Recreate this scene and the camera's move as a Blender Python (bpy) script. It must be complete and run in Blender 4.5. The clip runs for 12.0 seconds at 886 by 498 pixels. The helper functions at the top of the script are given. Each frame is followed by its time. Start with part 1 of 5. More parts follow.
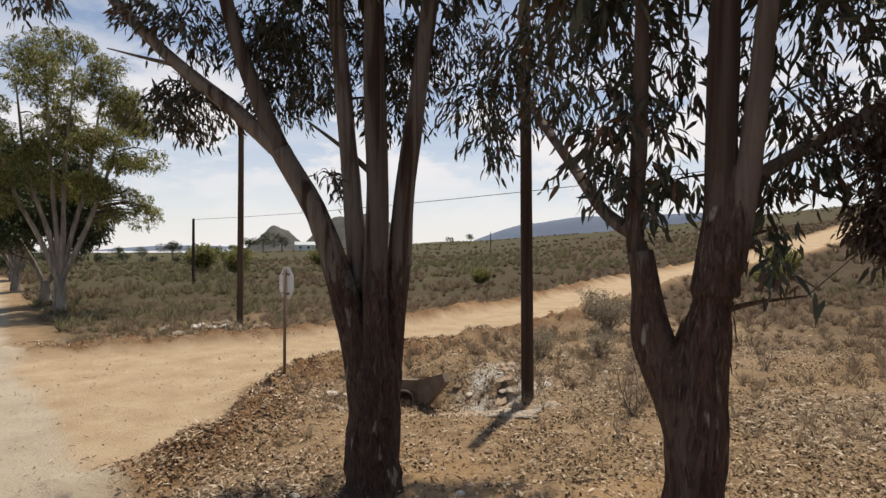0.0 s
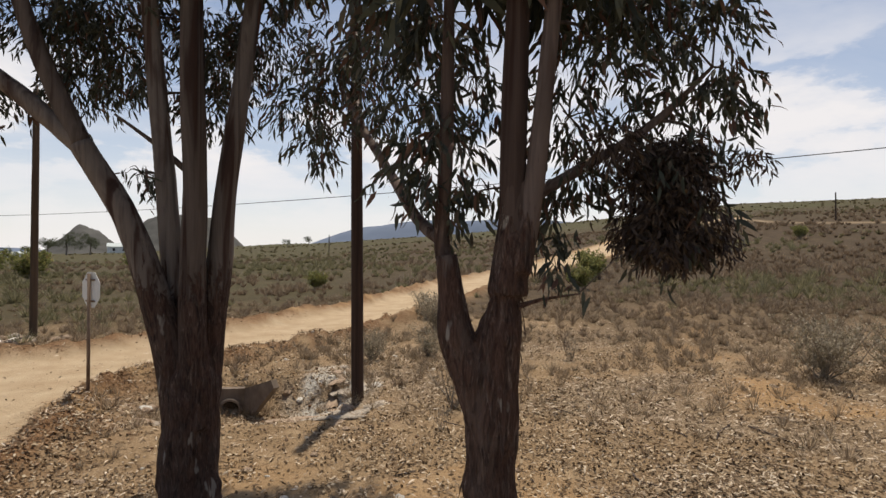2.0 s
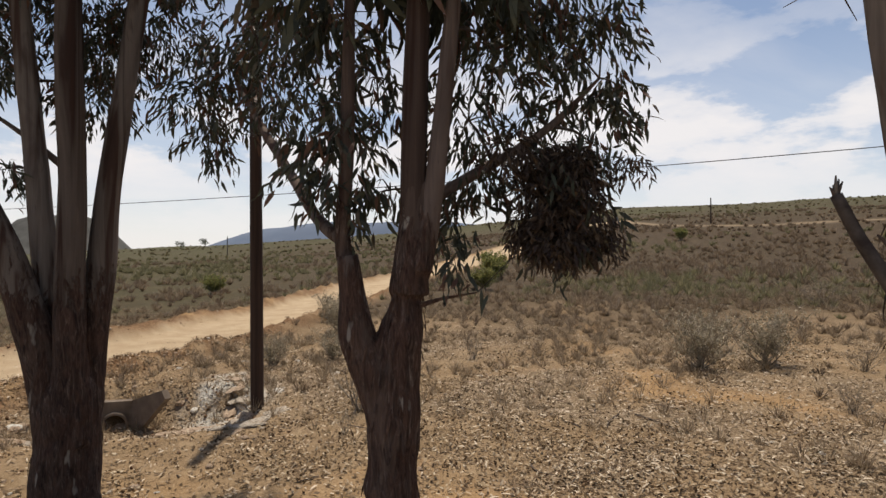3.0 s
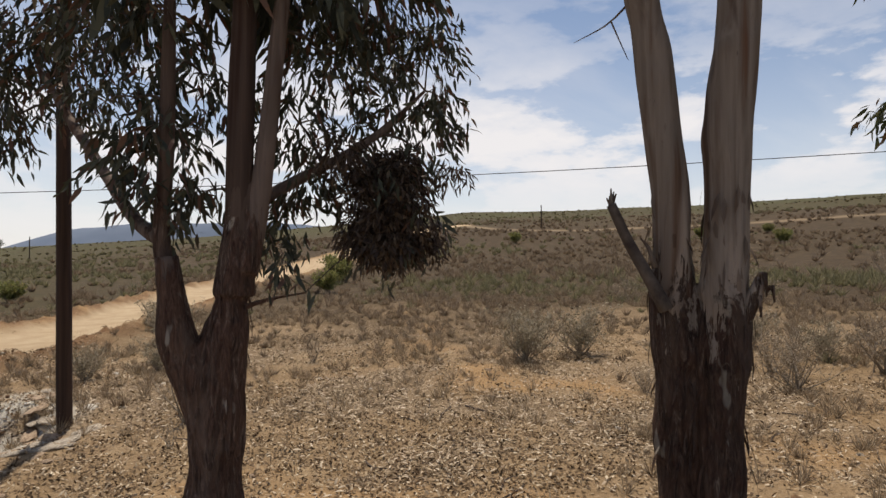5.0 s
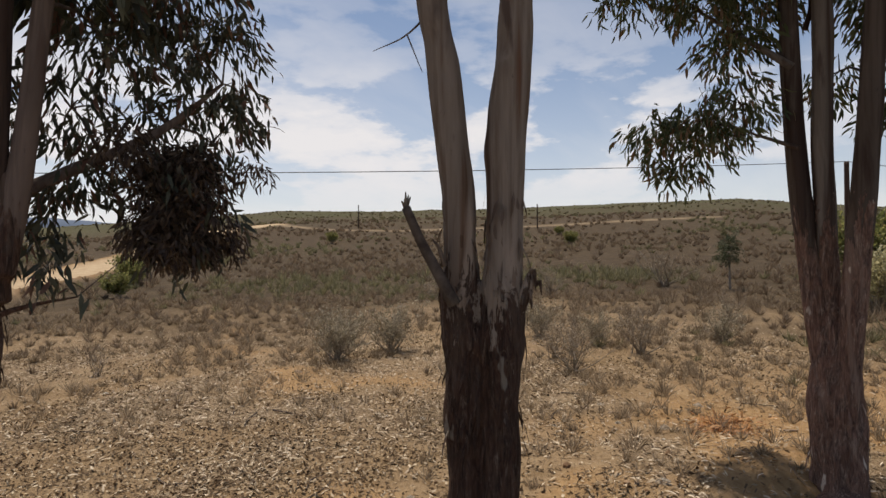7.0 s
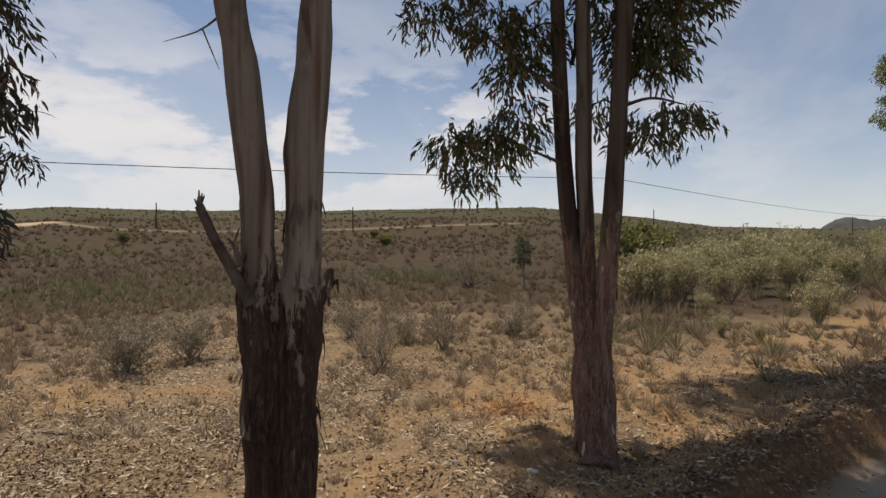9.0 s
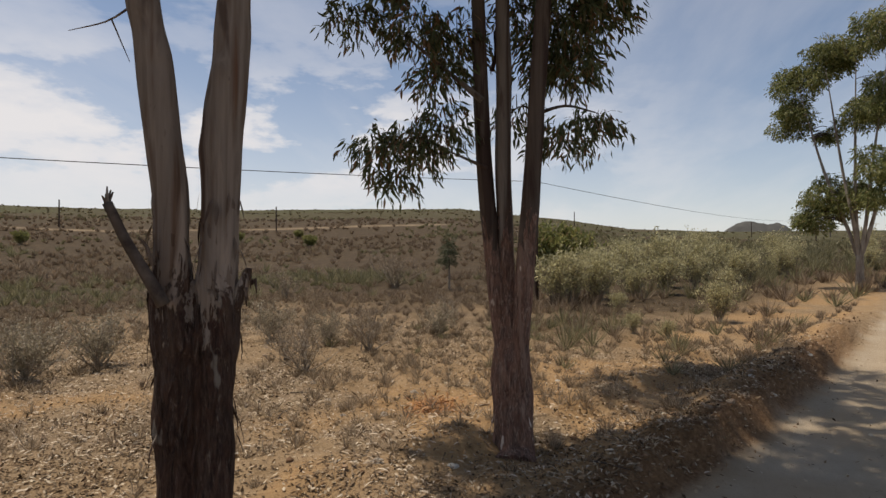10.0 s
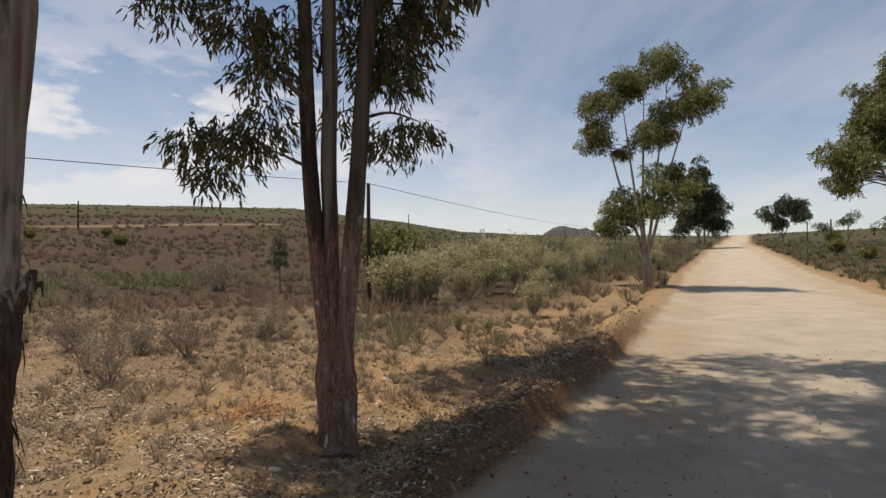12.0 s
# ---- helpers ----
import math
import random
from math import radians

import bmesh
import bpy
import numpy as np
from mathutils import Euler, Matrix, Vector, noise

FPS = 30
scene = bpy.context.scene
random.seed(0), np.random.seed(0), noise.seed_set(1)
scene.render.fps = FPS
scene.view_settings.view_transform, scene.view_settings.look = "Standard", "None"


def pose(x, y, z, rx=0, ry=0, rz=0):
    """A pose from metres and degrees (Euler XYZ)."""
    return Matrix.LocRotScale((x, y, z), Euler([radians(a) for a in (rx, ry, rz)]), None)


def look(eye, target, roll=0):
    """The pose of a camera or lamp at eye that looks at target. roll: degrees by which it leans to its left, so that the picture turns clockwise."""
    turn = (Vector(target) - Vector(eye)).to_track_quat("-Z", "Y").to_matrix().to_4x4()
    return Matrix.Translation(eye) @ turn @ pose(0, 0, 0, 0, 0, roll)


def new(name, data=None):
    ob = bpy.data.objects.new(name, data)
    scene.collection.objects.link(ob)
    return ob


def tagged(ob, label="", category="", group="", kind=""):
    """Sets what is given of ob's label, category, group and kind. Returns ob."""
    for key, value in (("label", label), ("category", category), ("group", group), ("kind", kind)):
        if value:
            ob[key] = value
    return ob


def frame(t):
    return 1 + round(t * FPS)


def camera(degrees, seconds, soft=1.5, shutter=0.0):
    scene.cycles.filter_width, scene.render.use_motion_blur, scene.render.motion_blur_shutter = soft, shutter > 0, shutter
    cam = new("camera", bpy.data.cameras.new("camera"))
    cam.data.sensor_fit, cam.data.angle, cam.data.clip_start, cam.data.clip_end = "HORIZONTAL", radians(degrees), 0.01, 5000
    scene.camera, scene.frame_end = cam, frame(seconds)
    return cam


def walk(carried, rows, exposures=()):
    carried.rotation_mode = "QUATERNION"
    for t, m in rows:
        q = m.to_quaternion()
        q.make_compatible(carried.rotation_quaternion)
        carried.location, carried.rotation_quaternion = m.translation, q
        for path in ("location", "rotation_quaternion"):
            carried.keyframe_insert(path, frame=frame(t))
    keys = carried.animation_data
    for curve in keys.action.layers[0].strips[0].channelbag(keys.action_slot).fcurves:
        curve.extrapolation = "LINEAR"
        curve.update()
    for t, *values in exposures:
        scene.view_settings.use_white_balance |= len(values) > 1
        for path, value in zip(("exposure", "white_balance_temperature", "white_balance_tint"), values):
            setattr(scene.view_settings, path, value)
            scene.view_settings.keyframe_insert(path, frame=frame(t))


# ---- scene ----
cam = camera(74.8, 12.0, soft=1.45)
PATH = [
    (0.0, (-0.124, 0.047, 2.470), (-0.133, 2.347, 2.476), 0.1),
    (0.5, (-0.086, -0.023, 2.478), (0.010, 2.275, 2.485), 0.2),
    (1.0, (-0.046, -0.094, 2.478), (0.187, 2.194, 2.491), 0.3),
    (1.5, (-0.020, -0.122, 2.478), (0.393, 2.140, 2.494), 0.3),
    (2.0, (0.003, -0.144, 2.479), (0.619, 2.072, 2.498), 0.2),
    (2.5, (0.013, -0.155, 2.477), (0.821, 1.999, 2.498), 0.1),
    (3.0, (0.023, -0.178, 2.468), (0.988, 1.909, 2.495), -0.1),
    (5.0, (0.043, -0.383, 2.455), (1.518, 1.381, 2.491), -0.2),
    (5.5, (0.039, -0.421, 2.452), (1.620, 1.249, 2.490), -0.2),
    (6.0, (0.041, -0.460, 2.452), (1.732, 1.099, 2.486), -0.2),
    (6.5, (0.052, -0.497, 2.452), (1.870, 0.911, 2.484), -0.3),
    (7.0, (0.046, -0.542, 2.452), (1.991, 0.685, 2.484), -0.4),
    (9.0, (-0.077, -0.731, 2.429), (2.152, -0.166, 2.468), -0.4),
    (9.5, (-0.118, -0.765, 2.423), (2.141, -0.339, 2.462), -0.4),
    (10.0, (-0.156, -0.798, 2.417), (2.126, -0.517, 2.458), -0.4),
    (10.5, (-0.192, -0.830, 2.416), (2.103, -0.703, 2.456), -0.4),
    (11.0, (-0.230, -0.874, 2.420), (2.069, -0.908, 2.458), -0.4),
    (11.5, (-0.273, -0.908, 2.420), (2.018, -1.099, 2.458), -0.4),
    (12.0, (-0.322, -0.927, 2.413), (1.949, -1.291, 2.454), -0.4),
]
walk(cam, [(t, look(eye, target, roll)) for t, eye, target, roll in PATH], [(0.0, 0.13, 6720, 10), (3.0, 0.12, 6720, 10), (6.0, 0.08, 6720, 10), (9.0, -0.06, 6720, 10), (12.0, 0.04, 6720, 10)])

# ---- sky, sun ----
SUN_FROM = Vector((0.37, 0.93, 0.0)).normalized()
SUN_UP = radians(71)
world = bpy.data.worlds.new("sky")
scene.world = world
world.use_nodes = True


def sky():
    nt = world.node_tree
    nt.nodes.clear()
    N, L = nt.nodes.new, nt.links.new

    def math_node(op, a, b=None, c=None):
        n = N("ShaderNodeMath")
        n.operation = op
        for k, v in enumerate((a, b, c)):
            if v is None:
                continue
            if isinstance(v, (int, float)):
                n.inputs[k].default_value = v
            else:
                L(v, n.inputs[k])
        return n.outputs[0]
    air = N("ShaderNodeTexSky")
    air.sky_type = "NISHITA"
    air.sun_disc = False
    air.sun_elevation = SUN_UP
    air.sun_rotation = math.atan2(SUN_FROM.x, SUN_FROM.y)
    air.altitude, air.air_density, air.dust_density, air.ozone_density = 600, 1.0, 0.6, 2.2
    where = N("ShaderNodeTexCoord")
    sep = N("ShaderNodeSeparateXYZ")
    L(where.outputs["Generated"], sep.inputs[0])
    lift = math_node("ADD", math_node("MAXIMUM", sep.outputs[2], 0.0), 0.16)
    flat = N("ShaderNodeCombineXYZ")
    L(math_node("DIVIDE", sep.outputs[0], lift), flat.inputs[0])
    L(math_node("DIVIDE", sep.outputs[1], lift), flat.inputs[1])
    turn = N("ShaderNodeMapping")
    turn.inputs["Location"].default_value = (3.1, 1.2, 0)
    turn.inputs["Rotation"].default_value = (0, 0, 0.6)
    turn.inputs["Scale"].default_value = (0.5, 1.7, 1)
    L(flat.outputs[0], turn.inputs[0])
    puffs = N("ShaderNodeTexNoise")
    puffs.inputs["Scale"].default_value, puffs.inputs["Detail"].default_value, puffs.inputs["Roughness"].default_value = 2.3, 9, 0.56
    heap = N("ShaderNodeMapping")
    heap.inputs["Location"].default_value = (0.4, 2.3, 0.15)
    heap.inputs["Scale"].default_value = (2.0, 2.0, 5.5)
    L(where.outputs["Generated"], heap.inputs[0])
    L(heap.outputs[0], puffs.inputs["Vector"])
    veil = N("ShaderNodeTexNoise")
    veil.inputs["Scale"].default_value, veil.inputs["Detail"].default_value, veil.inputs["Roughness"].default_value = 0.8, 7, 0.55
    L(turn.outputs[0], veil.inputs["Vector"])
    def ramp_of(fac, *stops):
        n = N("ShaderNodeValToRGB")
        e = n.color_ramp.elements
        while len(e) < len(stops):
            e.new(0.5)
        for el, (at, v) in zip(e, stops):
            el.position, el.color = at, (v, v, v, 1)
        L(fac, n.inputs[0])
        return n.outputs[0]
    up = math_node("MAXIMUM", sep.outputs[2], 0.0)
    sunward = math_node("ADD", math_node("MULTIPLY", sep.outputs[0], SUN_FROM.x), math_node("MULTIPLY", sep.outputs[1], SUN_FROM.y))
    band = ramp_of(up, (0.0, 0.25), (0.10, 0.5), (0.15, 1.0), (0.24, 0.95), (0.32, 0.3), (0.5, 0.1))
    heaps = math_node("MULTIPLY", ramp_of(puffs.outputs["Fac"], (0.47, 0.0), (0.53, 0.75), (0.62, 1.0)), band)
    heaps = math_node("MULTIPLY", heaps, ramp_of(math_node("MULTIPLY_ADD", sunward, 0.5, 0.5), (0.55, 0.08), (0.78, 1.0)))
    streaks = math_node("MULTIPLY", ramp_of(veil.outputs["Fac"], (0.44, 0.0), (0.72, 1.0)), 0.40)
    haze = math_node("MULTIPLY", math_node("POWER", math_node("SUBTRACT", 1.0, up), 5.0), math_node("MINIMUM", math_node("MAXIMUM", math_node("MULTIPLY_ADD", sunward, 0.40, 0.60), 0.35), 0.92))
    clear_part = math_node("MULTIPLY", math_node("SUBTRACT", 1.0, heaps), math_node("MULTIPLY", math_node("SUBTRACT", 1.0, streaks), math_node("SUBTRACT", 1.0, haze)))
    cover = math_node("MINIMUM", math_node("SUBTRACT", 1.0, clear_part), 0.95)
    clear, cloud, both = N("ShaderNodeBackground"), N("ShaderNodeBackground"), N("ShaderNodeMixShader")
    L(air.outputs[0], clear.inputs[0])
    clear.inputs[1].default_value = 0.098
    cloud.inputs[0].default_value = (0.975, 0.955, 0.975, 1)
    cloud.inputs[1].default_value = 0.84
    L(cover, both.inputs[0])
    L(clear.outputs[0], both.inputs[1])
    L(cloud.outputs[0], both.inputs[2])
    out = N("ShaderNodeOutputWorld")
    L(both.outputs[0], out.inputs[0])


sky()
sun_data = bpy.data.lights.new("sun", "SUN")
sun_data.energy, sun_data.angle, sun_data.color = 3.95, radians(0.9), (1.0, 0.925, 0.81)
sun = new("sun", sun_data)
away = SUN_FROM * math.cos(SUN_UP) + Vector((0, 0, math.sin(SUN_UP)))
sun.matrix_world = look(away * 60, (0, 0, 0))

# ---- materials ----


class Shade:
    """A small builder for node materials."""

    def __init__(self, name, rough=0.9, spec=0.2):
        self.mat = bpy.data.materials.new(name)
        self.mat.use_nodes = True
        self.nt = self.mat.node_tree
        self.bsdf = self.nt.nodes["Principled BSDF"]
        self.bsdf.inputs["Roughness"].default_value = rough
        self.bsdf.inputs["Specular IOR Level"].default_value = spec
        self.coord = self.nt.nodes.new("ShaderNodeTexCoord").outputs["Object"]

    def link(self, a, b):
        self.nt.links.new(a, b)

    def put(self, socket, v):
        if isinstance(v, (int, float)):
            socket.default_value = v
        elif isinstance(v, tuple):
            socket.default_value = v if len(v) == 4 else (*v, 1)
        else:
            self.link(v, socket)

    def noise(self, scale, detail=4, rough=0.55, stretch=(1, 1, 1), warp=0.0):
        m = self.nt.nodes.new("ShaderNodeMapping")
        m.inputs["Scale"].default_value = stretch
        self.link(self.coord, m.inputs[0])
        n = self.nt.nodes.new("ShaderNodeTexNoise")
        n.inputs["Scale"].default_value, n.inputs["Detail"].default_value, n.inputs["Roughness"].default_value = scale, detail, rough
        n.inputs["Distortion"].default_value = warp
        self.link(m.outputs[0], n.inputs["Vector"])
        return n.outputs["Fac"]

    def cells(self, scale, feature="F1"):
        n = self.nt.nodes.new("ShaderNodeTexVoronoi")
        n.feature = feature
        n.inputs["Scale"].default_value = scale
        self.link(self.coord, n.inputs["Vector"])
        return n.outputs

    def ramp(self, fac, *stops):
        n = self.nt.nodes.new("ShaderNodeValToRGB")
        e = n.color_ramp.elements
        while len(e) < len(stops):
            e.new(0.5)
        for el, (at, col) in zip(e, stops):
            el.position = at
            el.color = (col, col, col, 1) if isinstance(col, (int, float)) else (*col, 1)
        self.link(fac, n.inputs[0])
        return n.outputs[0]

    def mix(self, fac, a, b, how="MIX"):
        n = self.nt.nodes.new("ShaderNodeMix")
        n.data_type, n.blend_type = "RGBA", how
        self.put(n.inputs[0], fac)
        self.put(n.inputs[6], a)
        self.put(n.inputs[7], b)
        return n.outputs[2]

    def calc(self, op, a, b=0.0):
        n = self.nt.nodes.new("ShaderNodeMath")
        n.operation = op
        n.use_clamp = op in ("ADD", "SUBTRACT", "MULTIPLY")
        self.put(n.inputs[0], a)
        self.put(n.inputs[1], b)
        return n.outputs[0]

    def sum(self, a, ka, b, kb, c):
        """a * ka + b * kb + c, not clamped."""
        n, m = self.nt.nodes.new("ShaderNodeMath"), self.nt.nodes.new("ShaderNodeMath")
        n.operation = m.operation = "MULTIPLY_ADD"
        self.put(n.inputs[0], b)
        n.inputs[1].default_value, n.inputs[2].default_value = kb, c
        self.put(m.inputs[0], a)
        m.inputs[1].default_value = ka
        self.link(n.outputs[0], m.inputs[2])
        return m.outputs[0]

    def attribute(self, name):
        n = self.nt.nodes.new("ShaderNodeAttribute")
        n.attribute_name = name
        s = self.nt.nodes.new("ShaderNodeSeparateColor")
        self.link(n.outputs["Color"], s.inputs[0])
        return s.outputs

    def island(self):
        return self.nt.nodes.new("ShaderNodeNewGeometry").outputs["Random Per Island"]

    def each(self):
        return self.nt.nodes.new("ShaderNodeObjectInfo").outputs["Random"]

    def high(self):
        s = self.nt.nodes.new("ShaderNodeSeparateXYZ")
        self.link(self.coord, s.inputs[0])
        return s.outputs[2]

    def relief(self, fac, metres, strength=1.0):
        n = self.nt.nodes.new("ShaderNodeBump")
        n.inputs["Strength"].default_value, n.inputs["Distance"].default_value = strength, metres
        self.link(fac, n.inputs["Height"])
        self.link(n.outputs[0], self.bsdf.inputs["Normal"])

    def done(self, colour):
        self.put(self.bsdf.inputs["Base Color"], colour)
        return self.mat


def ground_material():
    s = Shade("dry ground", 0.95, 0.1)
    zone, more = s.attribute("zone"), s.attribute("cover")
    big, mid, fine = s.noise(0.35, 4), s.noise(2.2, 5), s.noise(14, 6, 0.65)
    grit = s.noise(60, 3, 0.7)
    soil = s.ramp(mid, (0.3, (0.24, 0.155, 0.082)), (0.55, (0.34, 0.232, 0.135)), (0.75, (0.44, 0.32, 0.195)))
    soil = s.mix(s.calc("MULTIPLY", fine, 0.6), soil, (0.33, 0.235, 0.14))
    soil = s.mix(s.ramp(s.noise(9, 7, 0.75), (0.52, 0.0), (0.66, 0.6)), soil, (0.16, 0.10, 0.056))
    soil = s.mix(s.ramp(s.noise(26, 5, 0.7), (0.58, 0.0), (0.70, 0.7)), soil, (0.46, 0.36, 0.25))
    litter = s.ramp(s.noise(34, 5, 0.75), (0.32, (0.11, 0.072, 0.045)), (0.5, (0.30, 0.215, 0.135)), (0.68, (0.52, 0.41, 0.28)))
    colour = s.mix(zone[2], soil, litter)
    colour = s.mix(more[0], colour, s.ramp(fine, (0.3, (0.33, 0.19, 0.088)), (0.7, (0.50, 0.325, 0.165))))
    scrub = s.ramp(s.noise(1.1, 6, 0.7), (0.33, (0.056, 0.038, 0.025)), (0.55, (0.088, 0.061, 0.039)), (0.74, (0.135, 0.097, 0.062)))
    green = s.ramp(s.noise(0.7, 6, 0.7), (0.35, (0.056, 0.053, 0.025)), (0.6, (0.096, 0.09, 0.043)), (0.75, (0.15, 0.13, 0.07)))
    colour = s.mix(s.attribute("bank")[0], colour, s.ramp(s.noise(16, 6, 0.7), (0.35, (0.12, 0.062, 0.032)), (0.55, (0.24, 0.135, 0.07)), (0.7, (0.36, 0.23, 0.13))))
    colour = s.mix(more[2], colour, scrub)
    colour = s.mix(s.calc("MULTIPLY", s.attribute("bank")[1], s.ramp(s.noise(0.022, 5, 0.6), (0.32, 0.2), (0.52, 0.9))), colour, green)
    colour = s.mix(more[1], colour, s.ramp(fine, (0.3, (0.45, 0.40, 0.33)), (0.7, (0.74, 0.69, 0.60))))
    side = s.ramp(s.noise(1.3, 6, 0.6), (0.3, (0.415, 0.295, 0.18)), (0.7, (0.535, 0.41, 0.27)))
    colour = s.mix(zone[1], colour, side)
    lane = s.ramp(s.noise(1.0, 6, 0.6), (0.3, (0.42, 0.345, 0.255)), (0.7, (0.55, 0.462, 0.355)))
    lane = s.mix(s.ramp(s.noise(22, 4, 0.7), (0.55, 0.0), (0.8, 0.5)), lane, (0.30, 0.25, 0.18))
    colour = s.mix(zone[0], colour, lane)
    colour = s.mix(1.0, colour, (0.98, 0.98, 0.97), "MULTIPLY")
    s.relief(s.mix(0.4, fine, grit), 0.06, 1.0)
    return s.done(colour)


def bark_material(name, stocking, pale, tan, old_gain=1.0):
    """Eucalyptus bark: a rough dark stocking at the foot, smooth pale bark in long streaks above."""
    s = Shade(name, 0.85, 0.15)
    streak = s.noise(5, 5, 0.5, (1.6, 1.6, 0.07), 0.5)
    ridge = s.noise(22, 7, 0.7, (1.4, 1.4, 0.25), 1.2)
    plates = s.noise(9, 6, 0.65, (1.3, 1.3, 0.45), 1.0)
    spots = s.noise(5, 7, 0.75, (1.3, 1.3, 0.35), 0.8)
    smooth = s.ramp(streak, (0.30, (0.06, 0.036, 0.028)), (0.38, tan), (0.45, tuple(0.8 * c for c in pale)), (0.52, pale), (0.58, tuple(0.75 * c for c in pale)), (0.66, tan), (0.74, (0.14, 0.065, 0.04)))
    patch = s.noise(2.2, 5, 0.55, (1.3, 1.3, 0.22), 0.8)
    smooth = s.mix(s.ramp(patch, (0.56, 0.0), (0.62, 0.75)), smooth, (0.08, 0.052, 0.042))
    smooth = s.mix(s.ramp(patch, (0.34, 0.7), (0.42, 0.0)), smooth, tuple(min(1, 1.45 * c) for c in pale))
    smooth = s.mix(s.ramp(ridge, (0.62, 0.0), (0.72, 0.6)), smooth, (0.06, 0.042, 0.035))
    smooth = s.mix(1.0, smooth, s.ramp(s.each(), (0.0, (0.52, 0.46, 0.43)), (0.45, (0.75, 0.70, 0.67)), (1.0, (1.12, 1.12, 1.12))), "MULTIPLY")
    old = s.ramp(ridge, (0.32, (0.024, 0.015, 0.012)), (0.48, (0.085, 0.052, 0.04)), (0.60, (0.17, 0.112, 0.085)), (0.72, (0.36, 0.28, 0.22)))
    old = s.mix(s.ramp(plates, (0.46, 0.0), (0.52, 0.75)), old, s.ramp(ridge, (0.35, (0.07, 0.036, 0.026)), (0.65, (0.16, 0.088, 0.062))))
    old = s.mix(s.ramp(patch, (0.36, 0.6), (0.42, 0.0)), old, (0.17, 0.115, 0.088))
    scar = s.noise(4.2, 3, 0.5, (1.5, 1.5, 0.5))
    old = s.mix(s.ramp(scar, (0.66, 0.0), (0.69, 0.85)), old, (0.40, 0.34, 0.28))
    old = s.mix(1.0, old, (old_gain, old_gain, old_gain), "MULTIPLY")
    up = s.sum(s.high(), 1.0, spots, 3.0, 0.5 - 1.5 - stocking)
    up = s.ramp(up, (0.42, 0.0), (0.50, 1.0))
    s.relief(s.mix(up, s.mix(0.5, ridge, plates), s.mix(0.6, streak, patch)), 0.08, 1.0)
    return s.done(s.mix(up, old, smooth))


def leaf_material(name, stops, through_light=0.12):
    s = Shade(name, 0.55, 0.35)
    colour = s.ramp(s.island(), *stops)
    s.bsdf.inputs["Base Color"].default_value = (0.1, 0.1, 0.05, 1)
    s.put(s.bsdf.inputs["Base Color"], colour)
    lit = s.nt.nodes.new("ShaderNodeBsdfTranslucent")
    s.link(colour, lit.inputs[0])
    both = s.nt.nodes.new("ShaderNodeMixShader")
    both.inputs[0].default_value = through_light
    s.link(s.bsdf.outputs[0], both.inputs[1])
    s.link(lit.outputs[0], both.inputs[2])
    s.link(both.outputs[0], s.nt.nodes["Material Output"].inputs[0])
    return s.mat


def plain(name, a, b, scale=8, rough=0.8, stretch=(1, 1, 1), metal=0.0, relief=0.0):
    s = Shade(name, rough, 0.25)
    s.bsdf.inputs["Metallic"].default_value = metal
    f = s.noise(scale, 6, 0.6, stretch)
    if relief:
        s.relief(f, relief)
    return s.done(s.ramp(f, (0.32, a), (0.68, b)))


def chips_material(name, *stops):
    s = Shade(name, 0.9, 0.15)
    return s.done(s.ramp(s.island(), *stops))


M_GROUND = ground_material()
M_BARK = bark_material("brown stringy bark", 2.2, (0.235, 0.195, 0.165), (0.085, 0.052, 0.04), 0.85)
M_BARK_DARK = bark_material("dark stringy bark", 2.6, (0.165, 0.12, 0.098), (0.09, 0.054, 0.042), 1.1)
M_BARK_GREY = bark_material("grey furrowed bark", 2.7, (0.20, 0.165, 0.138), (0.10, 0.07, 0.056), 2.3)
M_BARK_PALE = bark_material("grey peeling bark", 2.05, (0.255, 0.205, 0.168), (0.15, 0.095, 0.066), 0.75)
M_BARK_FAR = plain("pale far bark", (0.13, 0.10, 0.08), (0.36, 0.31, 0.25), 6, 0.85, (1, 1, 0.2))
M_TWIG = plain("dark twig", (0.05, 0.035, 0.028), (0.13, 0.10, 0.08), 12, 0.9)
M_LEAF = leaf_material("gum leaf", ((0.0, (0.038, 0.040, 0.026)), (0.5, (0.066, 0.068, 0.042)), (0.78, (0.085, 0.082, 0.048)), (0.90, (0.13, 0.065, 0.04))))
M_LEAF_BROWN = leaf_material("dead brown leaf", ((0.0, (0.040, 0.026, 0.020)), (0.6, (0.075, 0.048, 0.034)), (1.0, (0.13, 0.085, 0.05))))
M_LEAF_FRESH = leaf_material("green gum leaf", ((0.0, (0.055, 0.068, 0.028)), (0.5, (0.11, 0.122, 0.05)), (0.75, (0.16, 0.158, 0.07)), (0.86, (0.20, 0.115, 0.055))), 0.34)
M_LEAF_FAR = leaf_material("far gum leaf", ((0.0, (0.085, 0.095, 0.03)), (0.5, (0.20, 0.205, 0.065)), (0.85, (0.38, 0.36, 0.13)), (1.0, (0.30, 0.21, 0.09))), 0.52)
M_LEAF_MID = leaf_material("clumped gum leaf", ((0.0, (0.07, 0.082, 0.028)), (0.5, (0.17, 0.185, 0.058)), (0.9, (0.33, 0.315, 0.11)), (1.0, (0.24, 0.17, 0.07))), 0.4)
M_LEAF_DARK = leaf_material("dark far leaf", ((0.0, (0.035, 0.045, 0.018)), (1.0, (0.095, 0.105, 0.042))), 0.2)
M_POLE = plain("creosoted pole", (0.028, 0.017, 0.013), (0.085, 0.05, 0.035), 7, 0.8, (1.5, 1.5, 0.06), relief=0.006)
